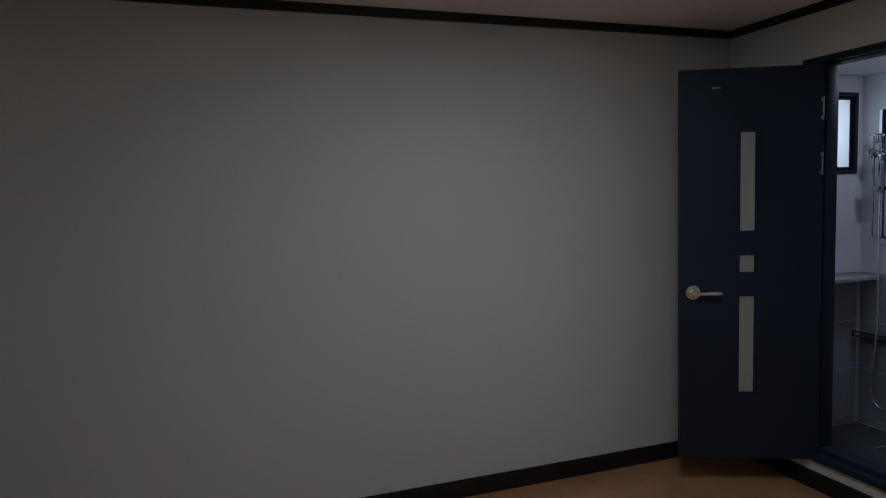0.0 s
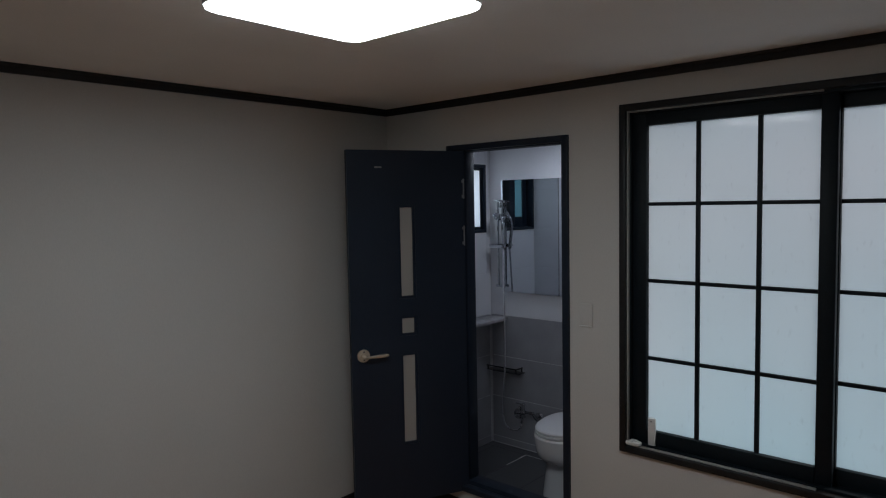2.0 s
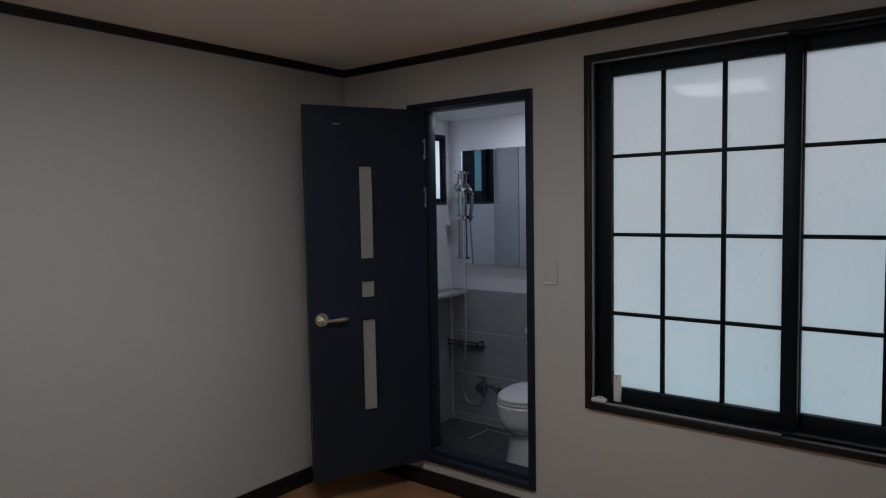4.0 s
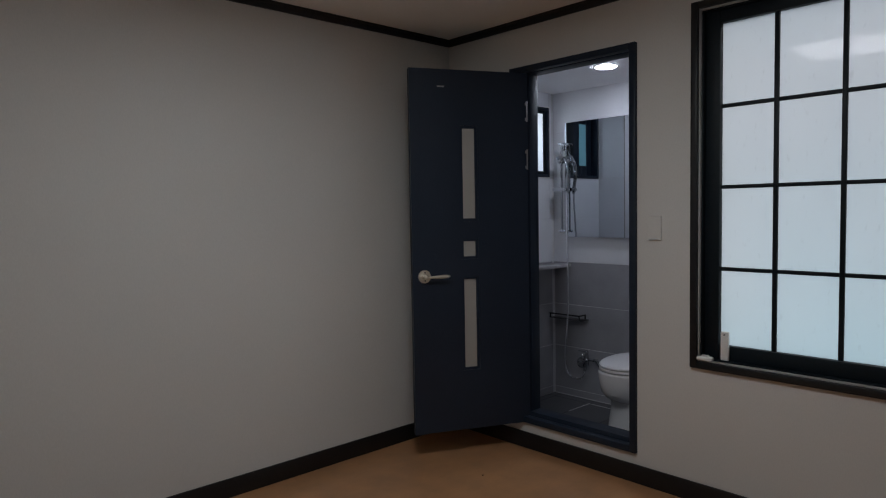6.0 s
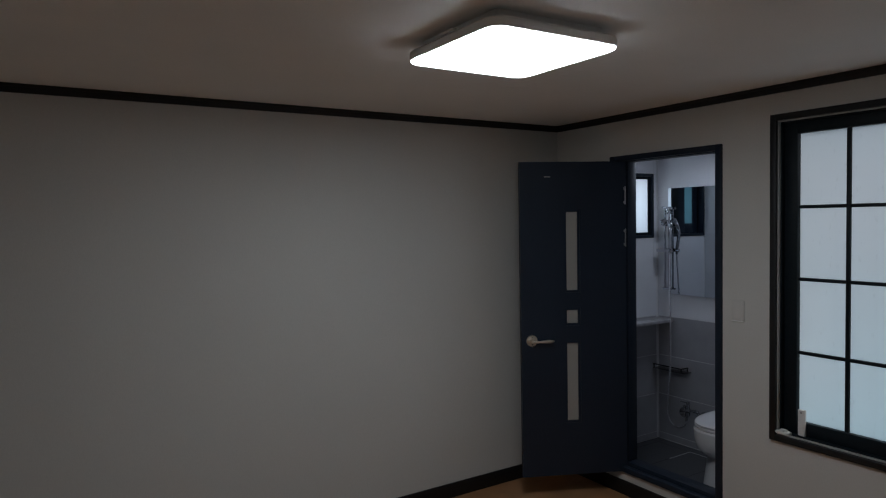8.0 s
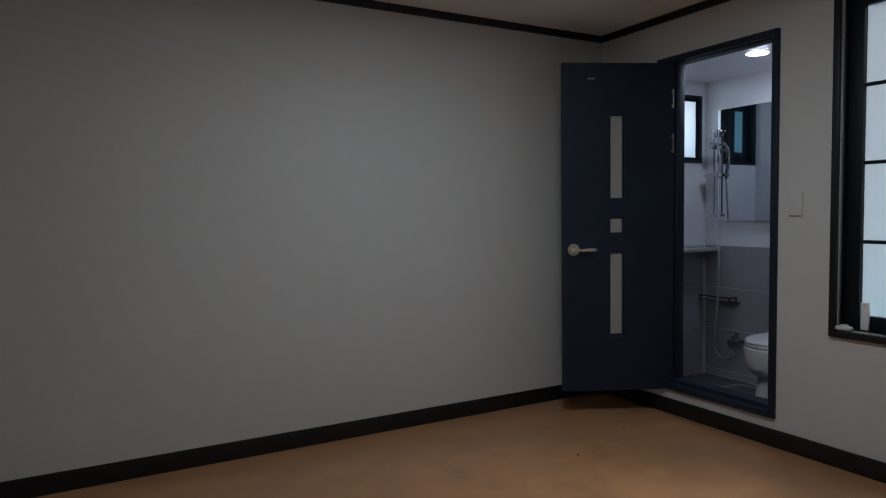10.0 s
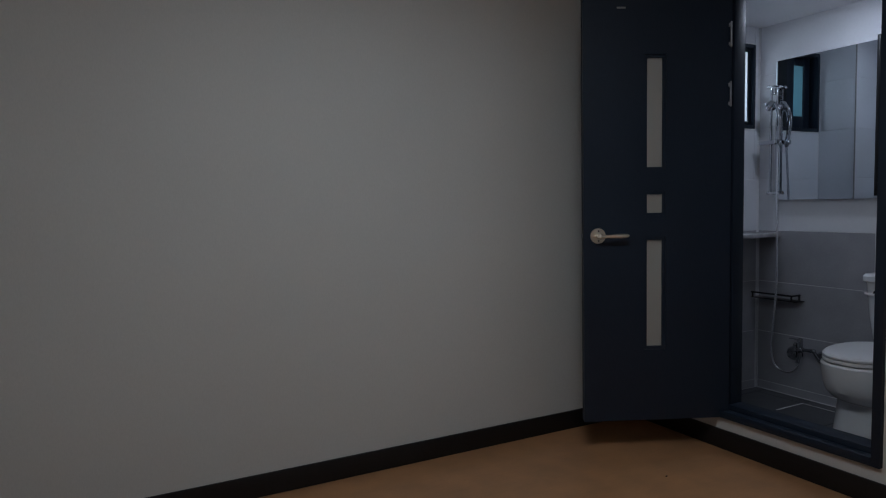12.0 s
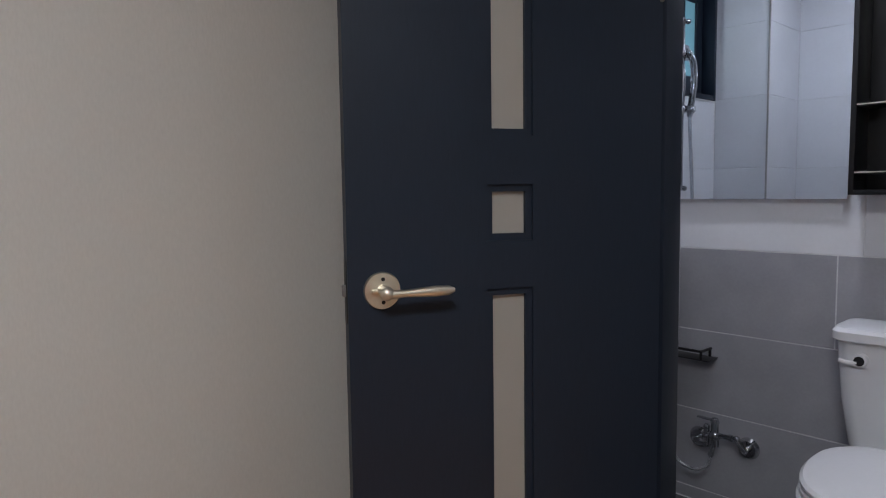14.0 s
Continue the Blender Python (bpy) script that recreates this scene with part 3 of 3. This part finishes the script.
structure("floor_bead", rod(bmesh.new(), (BX1, BY0, BZ0), (BX1, BY1, BZ0), 0.004, sides=10), GROUT, "pale silicone bead along the floor", "trim")

# ---- small bathroom window ----
bath_window = thing("window_2", pose((BW[0] + BW[1]) / 2, BY1, BW[2]), "small black-framed bathroom window with frosted glass", "window", kind="structure")
bw, bh = (BW[1] - BW[0]) / 2, BW[3] - BW[2]


def flat_frame(x0, x1, y0, y1, z0, z1, w, bevel=0.002):
    return boxes((x0, x0 + w, y0, y1, z0, z1), (x1 - w, x1, y0, y1, z0, z1), (x0 + w, x1 - w, y0, y1, z0, z0 + w), (x0 + w, x1 - w, y0, y1, z1 - w, z1), bevel=bevel)


part("window_frame", flat_frame(-bw, bw, -0.008, 0.10, 0, bh, 0.022), NAVY_FRAME, bath_window)
part("white_bead", flat_frame(-bw - 0.008, bw + 0.008, -0.004, 0.006, -0.008, bh + 0.008, 0.0075), WHITE_PLASTIC, bath_window, "thin white sealant bead")
s = part("sash", boxes((0.02, 0.108, 0.006, 0.028, 0.0225, bh - 0.0225), (bw - 0.0525, bw - 0.0225, 0.006, 0.028, 0.0225, bh - 0.0225),
                       (0.108, bw - 0.0525, 0.006, 0.028, 0.0225, 0.0445), (0.108, bw - 0.0525, 0.006, 0.028, bh - 0.0445, bh - 0.0225), bevel=0.002), SASH_BLACK, bath_window)
p = part("pane", boxes((0.107, bw - 0.0515, 0.012, 0.017, 0.0435, bh - 0.0435)), BATH_PANE, s)
p.visible_shadow = False
s = part("sash", boxes((-bw + 0.0225, -0.216, 0.050, 0.072, 0.0225, bh - 0.0225), (-0.112, 0.06, 0.050, 0.072, 0.0225, bh - 0.0225),
                       (-0.216, -0.112, 0.050, 0.072, 0.0225, 0.106), (-0.216, -0.112, 0.050, 0.072, bh - 0.075, bh - 0.0225), bevel=0.002), NAVY_FRAME, bath_window, "wide dark navy sash")
p = part("pane", boxes((-0.217, -0.111, 0.058, 0.063, 0.105, bh - 0.074)), TEAL_PANE, s, "dim blue-green glass")
p.visible_shadow = False
part("weatherstrip", boxes((-0.022, -0.010, 0.040, 0.0495, 0.023, bh - 0.023), bevel=0.002), WHITE_PLASTIC, bath_window, "thin white weatherstrip")

# ---- bathroom things ----
mirror = thing("wall_mirror", pose(BX1, 3.448, 1.155), "wide frameless rectangular bathroom mirror on the tiled wall", "mirror")
part("backing", boxes((-0.028, 0.0, -0.296, 0.296, 0.006, 0.825), bevel=0.002), WHITE_PLASTIC, mirror)
part("mirror_glass", boxes((-0.034, -0.028, -0.303, 0.305, 0.0, 0.832)), MIRROR, mirror)

cabinet = thing("open_shelf_cabinet", pose(BX1, 2.843, 1.169), "black open shelf cabinet hung beside the mirror", "cabinet")
CW, CD, CT = 0.272, 0.138, 0.82
part("back_panel", boxes((-0.008, 0.0, -CW, CW, 0, CT)), CABINET_BLACK, cabinet)
part("side_panel", boxes((-CD, -0.008, CW - 0.015, CW, 0, CT), bevel=0.001), CABINET_BLACK, cabinet)
part("side_panel", boxes((-CD, -0.008, -CW, -CW + 0.015, 0, CT), bevel=0.001), CABINET_BLACK, cabinet)
part("bottom_panel", boxes((-CD, -0.008, -CW + 0.015, CW - 0.015, 0, 0.015), bevel=0.001), CABINET_BLACK, cabinet)
part("top_panel", boxes((-CD, -0.008, -CW + 0.015, CW - 0.015, CT - 0.015, CT), bevel=0.001), CABINET_BLACK, cabinet)
for z in (0.069, 0.275):
    s = part("shelf", boxes((-CD + 0.008, -0.008, -CW + 0.015, CW - 0.015, z - 0.005, z + 0.005)), CABINET_BLACK, cabinet)
    part("edge_strip", boxes((-CD + 0.003, -CD + 0.008, -CW + 0.015, CW - 0.015, z - 0.002, z + 0.002)), NICKEL, s, "thin bright metal edge")

ledge = thing("stone_ledge", pose(3.925, 3.81, 0.955), "narrow grey stone ledge under the bathroom window", "ledge")
part("slab", boxes((-0.332, 0.334, -0.082, 0.074, -0.025, 0.0), bevel=0.003), MARBLE, ledge)

rack = thing("corner_rack", pose(BX1, 3.722, 0.552), "black metal corner shelf rack fixed to the grey tiles", "rack")
bm = boxes((-0.085, 0, -0.15, 0.15, -0.004, 0.0), bevel=0.0015)
part("tray", bm, BLACK_METAL, rack)
bm = bmesh.new()
for a, b in (((-0.08, -0.12, 0.03), (-0.08, 0.15, 0.03)), ((-0.08, -0.12, 0.03), (0, -0.12, 0.03))):
    rod(bm, a, b, 0.0055, sides=10)
part("rail", bm, BLACK_METAL, rack)
for x, y in ((-0.08, -0.12), (-0.08, 0.14), (-0.006, -0.12)):
    part("post", rod(bmesh.new(), (x, y, -0.002), (x, y, 0.032), 0.0055, sides=10), BLACK_METAL, rack)


def shower():
    s = thing("shower_set", pose(BX1, 3.739, 1.187), "chrome shower slide bar with hand shower, soap tray and hanging hose", "shower")
    for y, r in ((0.030, 0.008), (-0.010, 0.007)):
        part("slide_bar", rod(bmesh.new(), (-0.055, y, 0.01), (-0.055, y, 0.646), r, sides=18), CHROME, s)
    for z, w, tilt in ((0.646, 0.040, 0.006), (0.01, 0.034, 0.0)):
        bm = rod(bmesh.new(), (0, 0.010, z), (-0.055, 0.010, z), 0.010, sides=18)
        rod(bm, (-0.055, 0.010 - w, z - tilt), (-0.055, 0.010 + w, z + tilt), 0.0085, sides=18)
        rod(bm, (0, 0.010, z), (-0.006, 0.010, z), 0.022, sides=24)
        ball(bm, (-0.055, 0.010 - w, z - tilt), 0.0105)
        ball(bm, (-0.055, 0.010 + w, z + tilt), 0.0105)
        part("bracket", bm, CHROME, s)
    bm = rod(bmesh.new(), (-0.055, 0.010, 0.640), (-0.060, 0.006, 0.612), 0.012, 0.008, 18)
    ball(bm, (-0.060, 0.006, 0.608), 0.011)
    part("hook", bm, CHROME, s)
    bm = loft(bmesh.new(), [rounded(-0.078, 0.018, 0.033 - i, 0.064 - i, 0.02, z) for i, z in ((0.004, 0.302), (0.0, 0.306), (0.0, 0.324), (0.0015, 0.3245), (0.005, 0.314))])
    rod(bm, (-0.055, 0.030, 0.300), (-0.055, 0.030, 0.328), 0.013, sides=18)
    rod(bm, (-0.055, -0.010, 0.300), (-0.055, -0.010, 0.328), 0.013, sides=18)
    ball(bm, (-0.072, -0.036, 0.308), 0.017)
    part("soap_tray", bm, CHROME, s)
    bm = rod(bmesh.new(), (-0.055, 0.040, 0.522), (-0.055, -0.026, 0.522), 0.015, sides=18)
    ball(bm, (-0.058, 0.044, 0.524), 0.019)
    ball(bm, (-0.060, -0.028, 0.520), 0.018)
    rod(bm, (-0.055, -0.016, 0.520), (-0.080, -0.026, 0.512), 0.014, 0.017, 18)
    part("slider", bm, CHROME, s)
    bm = bmesh.new()
    tube(bm, [(-0.072, -0.034, 0.312), (-0.076, -0.040, 0.36), (-0.080, -0.044, 0.41), (-0.083, -0.042, 0.46), (-0.084, -0.032, 0.505), (-0.083, -0.014, 0.535), (-0.080, 0.008, 0.545)], 0.0130, 16)
    rod(bm, (-0.079, -0.004, 0.556), (-0.092, 0.014, 0.528), 0.018, 0.036, 24)
    rod(bm, (-0.092, 0.014, 0.528), (-0.096, 0.019, 0.520), 0.036, 0.032, 24)
    rod(bm, (-0.072, -0.034, 0.316), (-0.072, -0.033, 0.284), 0.013, 0.010, 18)
    part("hand_shower", bm, CHROME, s)
    bm = tube(bmesh.new(), [(-0.072, -0.033, 0.288), (-0.076, -0.034, 0.22), (-0.082, -0.037, 0.10), (-0.086, -0.040, 0.0), (-0.088, -0.045, -0.2), (-0.09, -0.047, -0.37), (-0.09, -0.046, -0.56), (-0.092, -0.036, -0.72), (-0.092, -0.026, -0.84),
                            (-0.092, -0.021, -0.94), (-0.092, -0.033, -1.01), (-0.092, -0.060, -1.045), (-0.090, -0.10, -1.060), (-0.088, -0.138, -1.058), (-0.083, -0.172, -1.034), (-0.078, -0.180, -1.0)], 0.0073, 10)
    part("hose", bm, HOSE, s, "flexible metal hose")


shower()


def mixer():
    s = thing("wall_mixer_tap", pose(BX1, 3.536, 0.236), "chrome wall mixer tap with two flanges on the grey tiles", "tap")
    for y, z, ye, ze in ((0.103, -0.012, 0.047, 0.004), (-0.086, -0.008, -0.068, 0.039)):
        part("flange", rod(bmesh.new(), (0, y, z), (-0.016, y, z), 0.041, 0.031, 28), TAP_CHROME, s)
        bm = tube(bmesh.new(), [(-0.012, y, z), (-0.040, y * 0.95 + ye * 0.05, z), (-0.066, ye, ze)], 0.0105, 16)
        ball(bm, (-0.066, ye, ze), 0.0135)
        part("inlet", bm, TAP_CHROME, s)
    bm = rod(bmesh.new(), (-0.067, -0.066, 0.039), (-0.067, 0.046, 0.036), 0.0095, sides=20)
    rod(bm, (-0.067, -0.052, 0.039), (-0.067, -0.040, 0.039), 0.0125, sides=8)
    rod(bm, (-0.066, 0.046, -0.016), (-0.066, 0.044, 0.058), 0.0125, 0.0115, 20)
    ball(bm, (-0.066, 0.044, 0.060), 0.0125)
    ball(bm, (-0.066, 0.045, 0.026), 0.0155, (1, 1, 0.7))
    rod(bm, (-0.071, 0.009, -0.006), (-0.071, 0.011, 0.084), 0.0145, 0.0135, 22)
    ball(bm, (-0.071, 0.010, 0.034), 0.021)
    part("mixer_body", bm, TAP_CHROME, s)
    bm = rod(bmesh.new(), (-0.071, 0.011, 0.084), (-0.071, 0.011, 0.098), 0.0165, 0.0125, 20)
    ball(bm, (-0.071, 0.011, 0.098), 0.0125, (1, 1, 0.5))
    box(bm, -0.079, -0.064, 0.012, 0.080, 0.0895, 0.0965, 0.003)
    part("mixer_lever", bm, TAP_CHROME, s)
    part("hose_outlet", rod(bmesh.new(), (-0.073, 0.016, -0.002), (-0.077, 0.023, -0.046), 0.0105, sides=16), TAP_CHROME, s)


mixer()


def toilet():
    TY = 2.915
    s = thing("toilet", pose(BX1, TY, BZ0), "white porcelain toilet with closed lid and a separate tank", "toilet")

    def egg(cx, half, front, back, z, n=40):
        out = []
        for k in range(n):
            a = 2 * math.pi * k / n
            c, w = math.cos(a), math.sin(a)
            out.append((cx - (front if c > 0 else back) * abs(c) ** 0.9 * (1 if c > 0 else -1), half * (abs(w) ** 0.85) * (1 if w > 0 else -1), z))
        return out

    bm = bmesh.new()
    rings = []
    for z, half, front, back, cx in ((0.0, 0.182, 0.232, 0.26, -0.40), (0.022, 0.180, 0.229, 0.26, -0.40), (0.12, 0.170, 0.212, 0.25, -0.40), (0.222, 0.160, 0.198, 0.24, -0.40), (0.230, 0.160, 0.199, 0.24, -0.40),
                                     (0.240, 0.163, 0.216, 0.23, -0.41), (0.262, 0.168, 0.240, 0.22, -0.43), (0.300, 0.174, 0.262, 0.205, -0.45), (0.345, 0.180, 0.278, 0.20, -0.45), (0.390, 0.184, 0.286, 0.20, -0.45),
                                     (0.422, 0.186, 0.289, 0.20, -0.45), (0.433, 0.180, 0.283, 0.195, -0.45)):
        rings.append(egg(cx, half, front, back, z))
    loft(bm, rings)
    box(bm, -0.29, -0.02, -0.15, 0.15, 0.34, 0.432, 0.02, 3)
    part("bowl", bm, PORCELAIN, s)
    bm = loft(bmesh.new(), [egg(-0.45, h * 0.96, f, 0.195, z) for z, h, f in ((0.4375, 0.172, 0.268), (0.438, 0.183, 0.279), (0.441, 0.187, 0.283), (0.451, 0.187, 0.283), (0.454, 0.182, 0.278))])
    part("seat", bm, SEAT_PLASTIC, s)
    bm = loft(bmesh.new(), [egg(-0.45, h * 0.96, f, b, z) for z, h, f, b in ((0.4575, 0.170, 0.266, 0.18), (0.458, 0.182, 0.278, 0.195), (0.461, 0.186, 0.282, 0.195), (0.468, 0.186, 0.282, 0.195), (0.476, 0.178, 0.274, 0.188), (0.482, 0.150, 0.24, 0.16), (0.485, 0.06, 0.1, 0.06))])
    part("lid", bm, SEAT_PLASTIC, s)
    for y in (-0.08, 0.08):
        part("lid_hinge", rod(bmesh.new(), (-0.247, y - 0.02, 0.446), (-0.247, y + 0.02, 0.446), 0.012, sides=14), SEAT_PLASTIC, s)
    bm = loft(bmesh.new(), [rounded(-0.105 - d / 2, 0, 0.09 + d / 2 - 0.004, w, 0.045, z + 0.03) for z, w, d in ((0.385, 0.155, 0.0), (0.41, 0.168, 0.004), (0.55, 0.19, 0.01), (0.735, 0.205, 0.016))])
    tank = part("tank", bm, PORCELAIN, s)
    bm = loft(bmesh.new(), [rounded(-0.115, 0, h, w, 0.045, z + 0.03) for z, h, w in ((0.735, 0.106, 0.208), (0.741, 0.112, 0.214), (0.765, 0.112, 0.214), (0.777, 0.104, 0.206), (0.780, 0.07, 0.17))])
    part("tank_lid", bm, PORCELAIN, s)
    part("flush_rose", rod(bmesh.new(), (-0.205, 0.128, 0.713), (-0.226, 0.128, 0.713), 0.022, 0.019, 24), SEAT_PLASTIC, tank)
    part("flush_cap", rod(bmesh.new(), (-0.226, 0.128, 0.713), (-0.2275, 0.128, 0.713), 0.0145, sides=20), BLACK_METAL, tank)
    bm = tube(bmesh.new(), [(-0.222, 0.135, 0.707), (-0.226, 0.155, 0.705), (-0.228, 0.182, 0.709)], 0.0065, 12)
    part("flush_lever", bm, SEAT_PLASTIC, tank, "white flush lever")


toilet()

downlight = thing("downlight", pose(3.82, 3.137, BH), "round recessed LED downlight, switched on", "ceiling light")
part("trim_ring", loft(bmesh.new(), [[(r * math.cos(2 * math.pi * k / 48), r * math.sin(2 * math.pi * k / 48), z) for k in range(48)] for r, z in ((0.072, 0.0), (0.071, -0.003), (0.0655, -0.004))], True, True), LAMP_BODY, downlight)
part("diffuser", rod(bmesh.new(), (0, 0, -0.0042), (0, 0, -0.006), 0.0645, 0.0625, 48), DOWN_GLOW, downlight, "glowing white disc")

# ---- tiles, last ----
tile_meshes = {}


def tile_mesh(w, h, mat):
    """A tile lying in its own x-y plane, 6 mm thick, with softened edges; alike tiles share one mesh."""
    key = (round(w, 3), round(h, 3), mat.name)
    if key not in tile_meshes:
        bm = bmesh.new()
        c = 0.0012
        loft(bm, [[(sx * (w / 2 - i), sy * (h / 2 - i), z) for sx, sy in ((-1, -1), (1, -1), (1, 1), (-1, 1))] for i, z in ((0, -0.0065), (0, -c), (c, 0))])
        bmesh.ops.recalc_face_normals(bm, faces=bm.faces[:])
        me = bpy.data.meshes.new("tile")
        bm.to_mesh(me)
        bm.free()
        me.materials.append(mat)
        tile_meshes[key] = me
    return tile_meshes[key]


def without(rects, hole):
    """Rectangles (u0, u1, v0, v1) with the hole cut out of them."""
    out = []
    for u0, u1, v0, v1 in rects:
        a, b, c, d = max(u0, hole[0]), min(u1, hole[1]), max(v0, hole[2]), min(v1, hole[3])
        if a >= b or c >= d:
            out.append((u0, u1, v0, v1))
            continue
        out += [r for r in ((u0, a, v0, v1), (b, u1, v0, v1), (a, b, v0, c), (a, b, d, v1)) if r[1] - r[0] > 0.012 and r[3] - r[2] > 0.012]
    return out


def tiles(parent, place, us, vs, mat_of, hole=None, gap=0.004):
    """Tiles a plane: us and vs are the joint lines; place turns (u, v) on the wall into a pose."""
    for u0, u1 in zip(us, us[1:]):
        for v0, v1 in zip(vs, vs[1:]):
            for a, b, c, d in (without([(u0, u1, v0, v1)], hole) if hole else [(u0, u1, v0, v1)]):
                mat = mat_of((c + d) / 2)
                joint = 0.002 if mat == WHITE_TILE else gap
                ob = new("tile", tile_mesh(b - a - joint, d - c - joint, mat))
                ob.parent = parent
                ob.matrix_local = place((a + b) / 2, (c + d) / 2)


VS = (BZ0, 0.012, 0.33, 0.648, 0.967, 1.285, 1.603, 1.921, BH)


def wall_mat(v):
    return GREY_TILE if v < 0.967 else WHITE_TILE


def facing(nx, ny, fixed):
    """Poses of tiles on an upright plane with that outward normal."""
    n = Vector((nx, ny, 0))
    side = Vector((0, 0, 1)).cross(n)
    basis = Matrix((side, (0, 0, 1), n)).transposed().to_4x4()
    if nx:
        return lambda u, v: Matrix.Translation((fixed, u, v)) @ basis
    return lambda u, v: Matrix.Translation((u, fixed, v)) @ basis


for k, (joint_a, joint_b) in enumerate(((2.40, 3.10), (2.40, 3.10), (2.40, 3.10), (2.476, 3.176), (2.40, 3.10), (2.40, 3.10), (2.40, 3.10), (2.40, 3.10))):
    tiles(wall_back, facing(-1, 0, BX1), (BY0, joint_a, joint_b, BY1), VS[k:k + 2], wall_mat)
tiles(wall_win, facing(0, -1, BY1), (CH_X, BX1 - 0.02), VS, wall_mat, (BW[0] - 0.002, BW[1] + 0.002, BW[2] - 0.002, BW[3] + 0.002))
tiles(wall_side, facing(0, 1, BY0), (BX0, 3.58, BX1), VS, wall_mat)
tiles(wall_door, facing(1, 0, BX0 + 0.002), (BY0, 3.0, 3.22), VS, wall_mat, (dy0 - 0.003, dy1 + 0.003, dz0 - 0.002, dz1 + 0.003))
tiles(wall_door, facing(1, 0, BX0 + 0.022), (3.232, CH_Y), VS, wall_mat)
tiles(chase, facing(1, 0, CH_X), (CH_Y, BY1), VS, wall_mat)
tiles(chase, facing(0, -1, CH_Y), (BX0, CH_X), VS, wall_mat)
bath_floor = bpy.data.objects["bath_floor"]
tiles(bath_floor, lambda u, v: Matrix.Translation((u, v, BZ0)), (BX0, 3.570, 4.172, BX1), (BY0, 2.615, 2.915, 3.215, 3.515, 3.815, BY1), lambda v: FLOOR_TILE, gap=0.0055)

# pale mortar left in two of the floor joints
part("mortar_line", boxes((3.935, 4.168, 3.5105, 3.5195, BZ0 - 0.006, BZ0 + 0.0012), bevel=0.0008), PALE_MORTAR, bath_floor, "pale mortar in a floor joint")
part("mortar_line", boxes((4.168, 4.176, 3.325, 3.5195, BZ0 - 0.006, BZ0 + 0.0012), bevel=0.0008), PALE_MORTAR, bath_floor, "pale mortar in a floor joint")
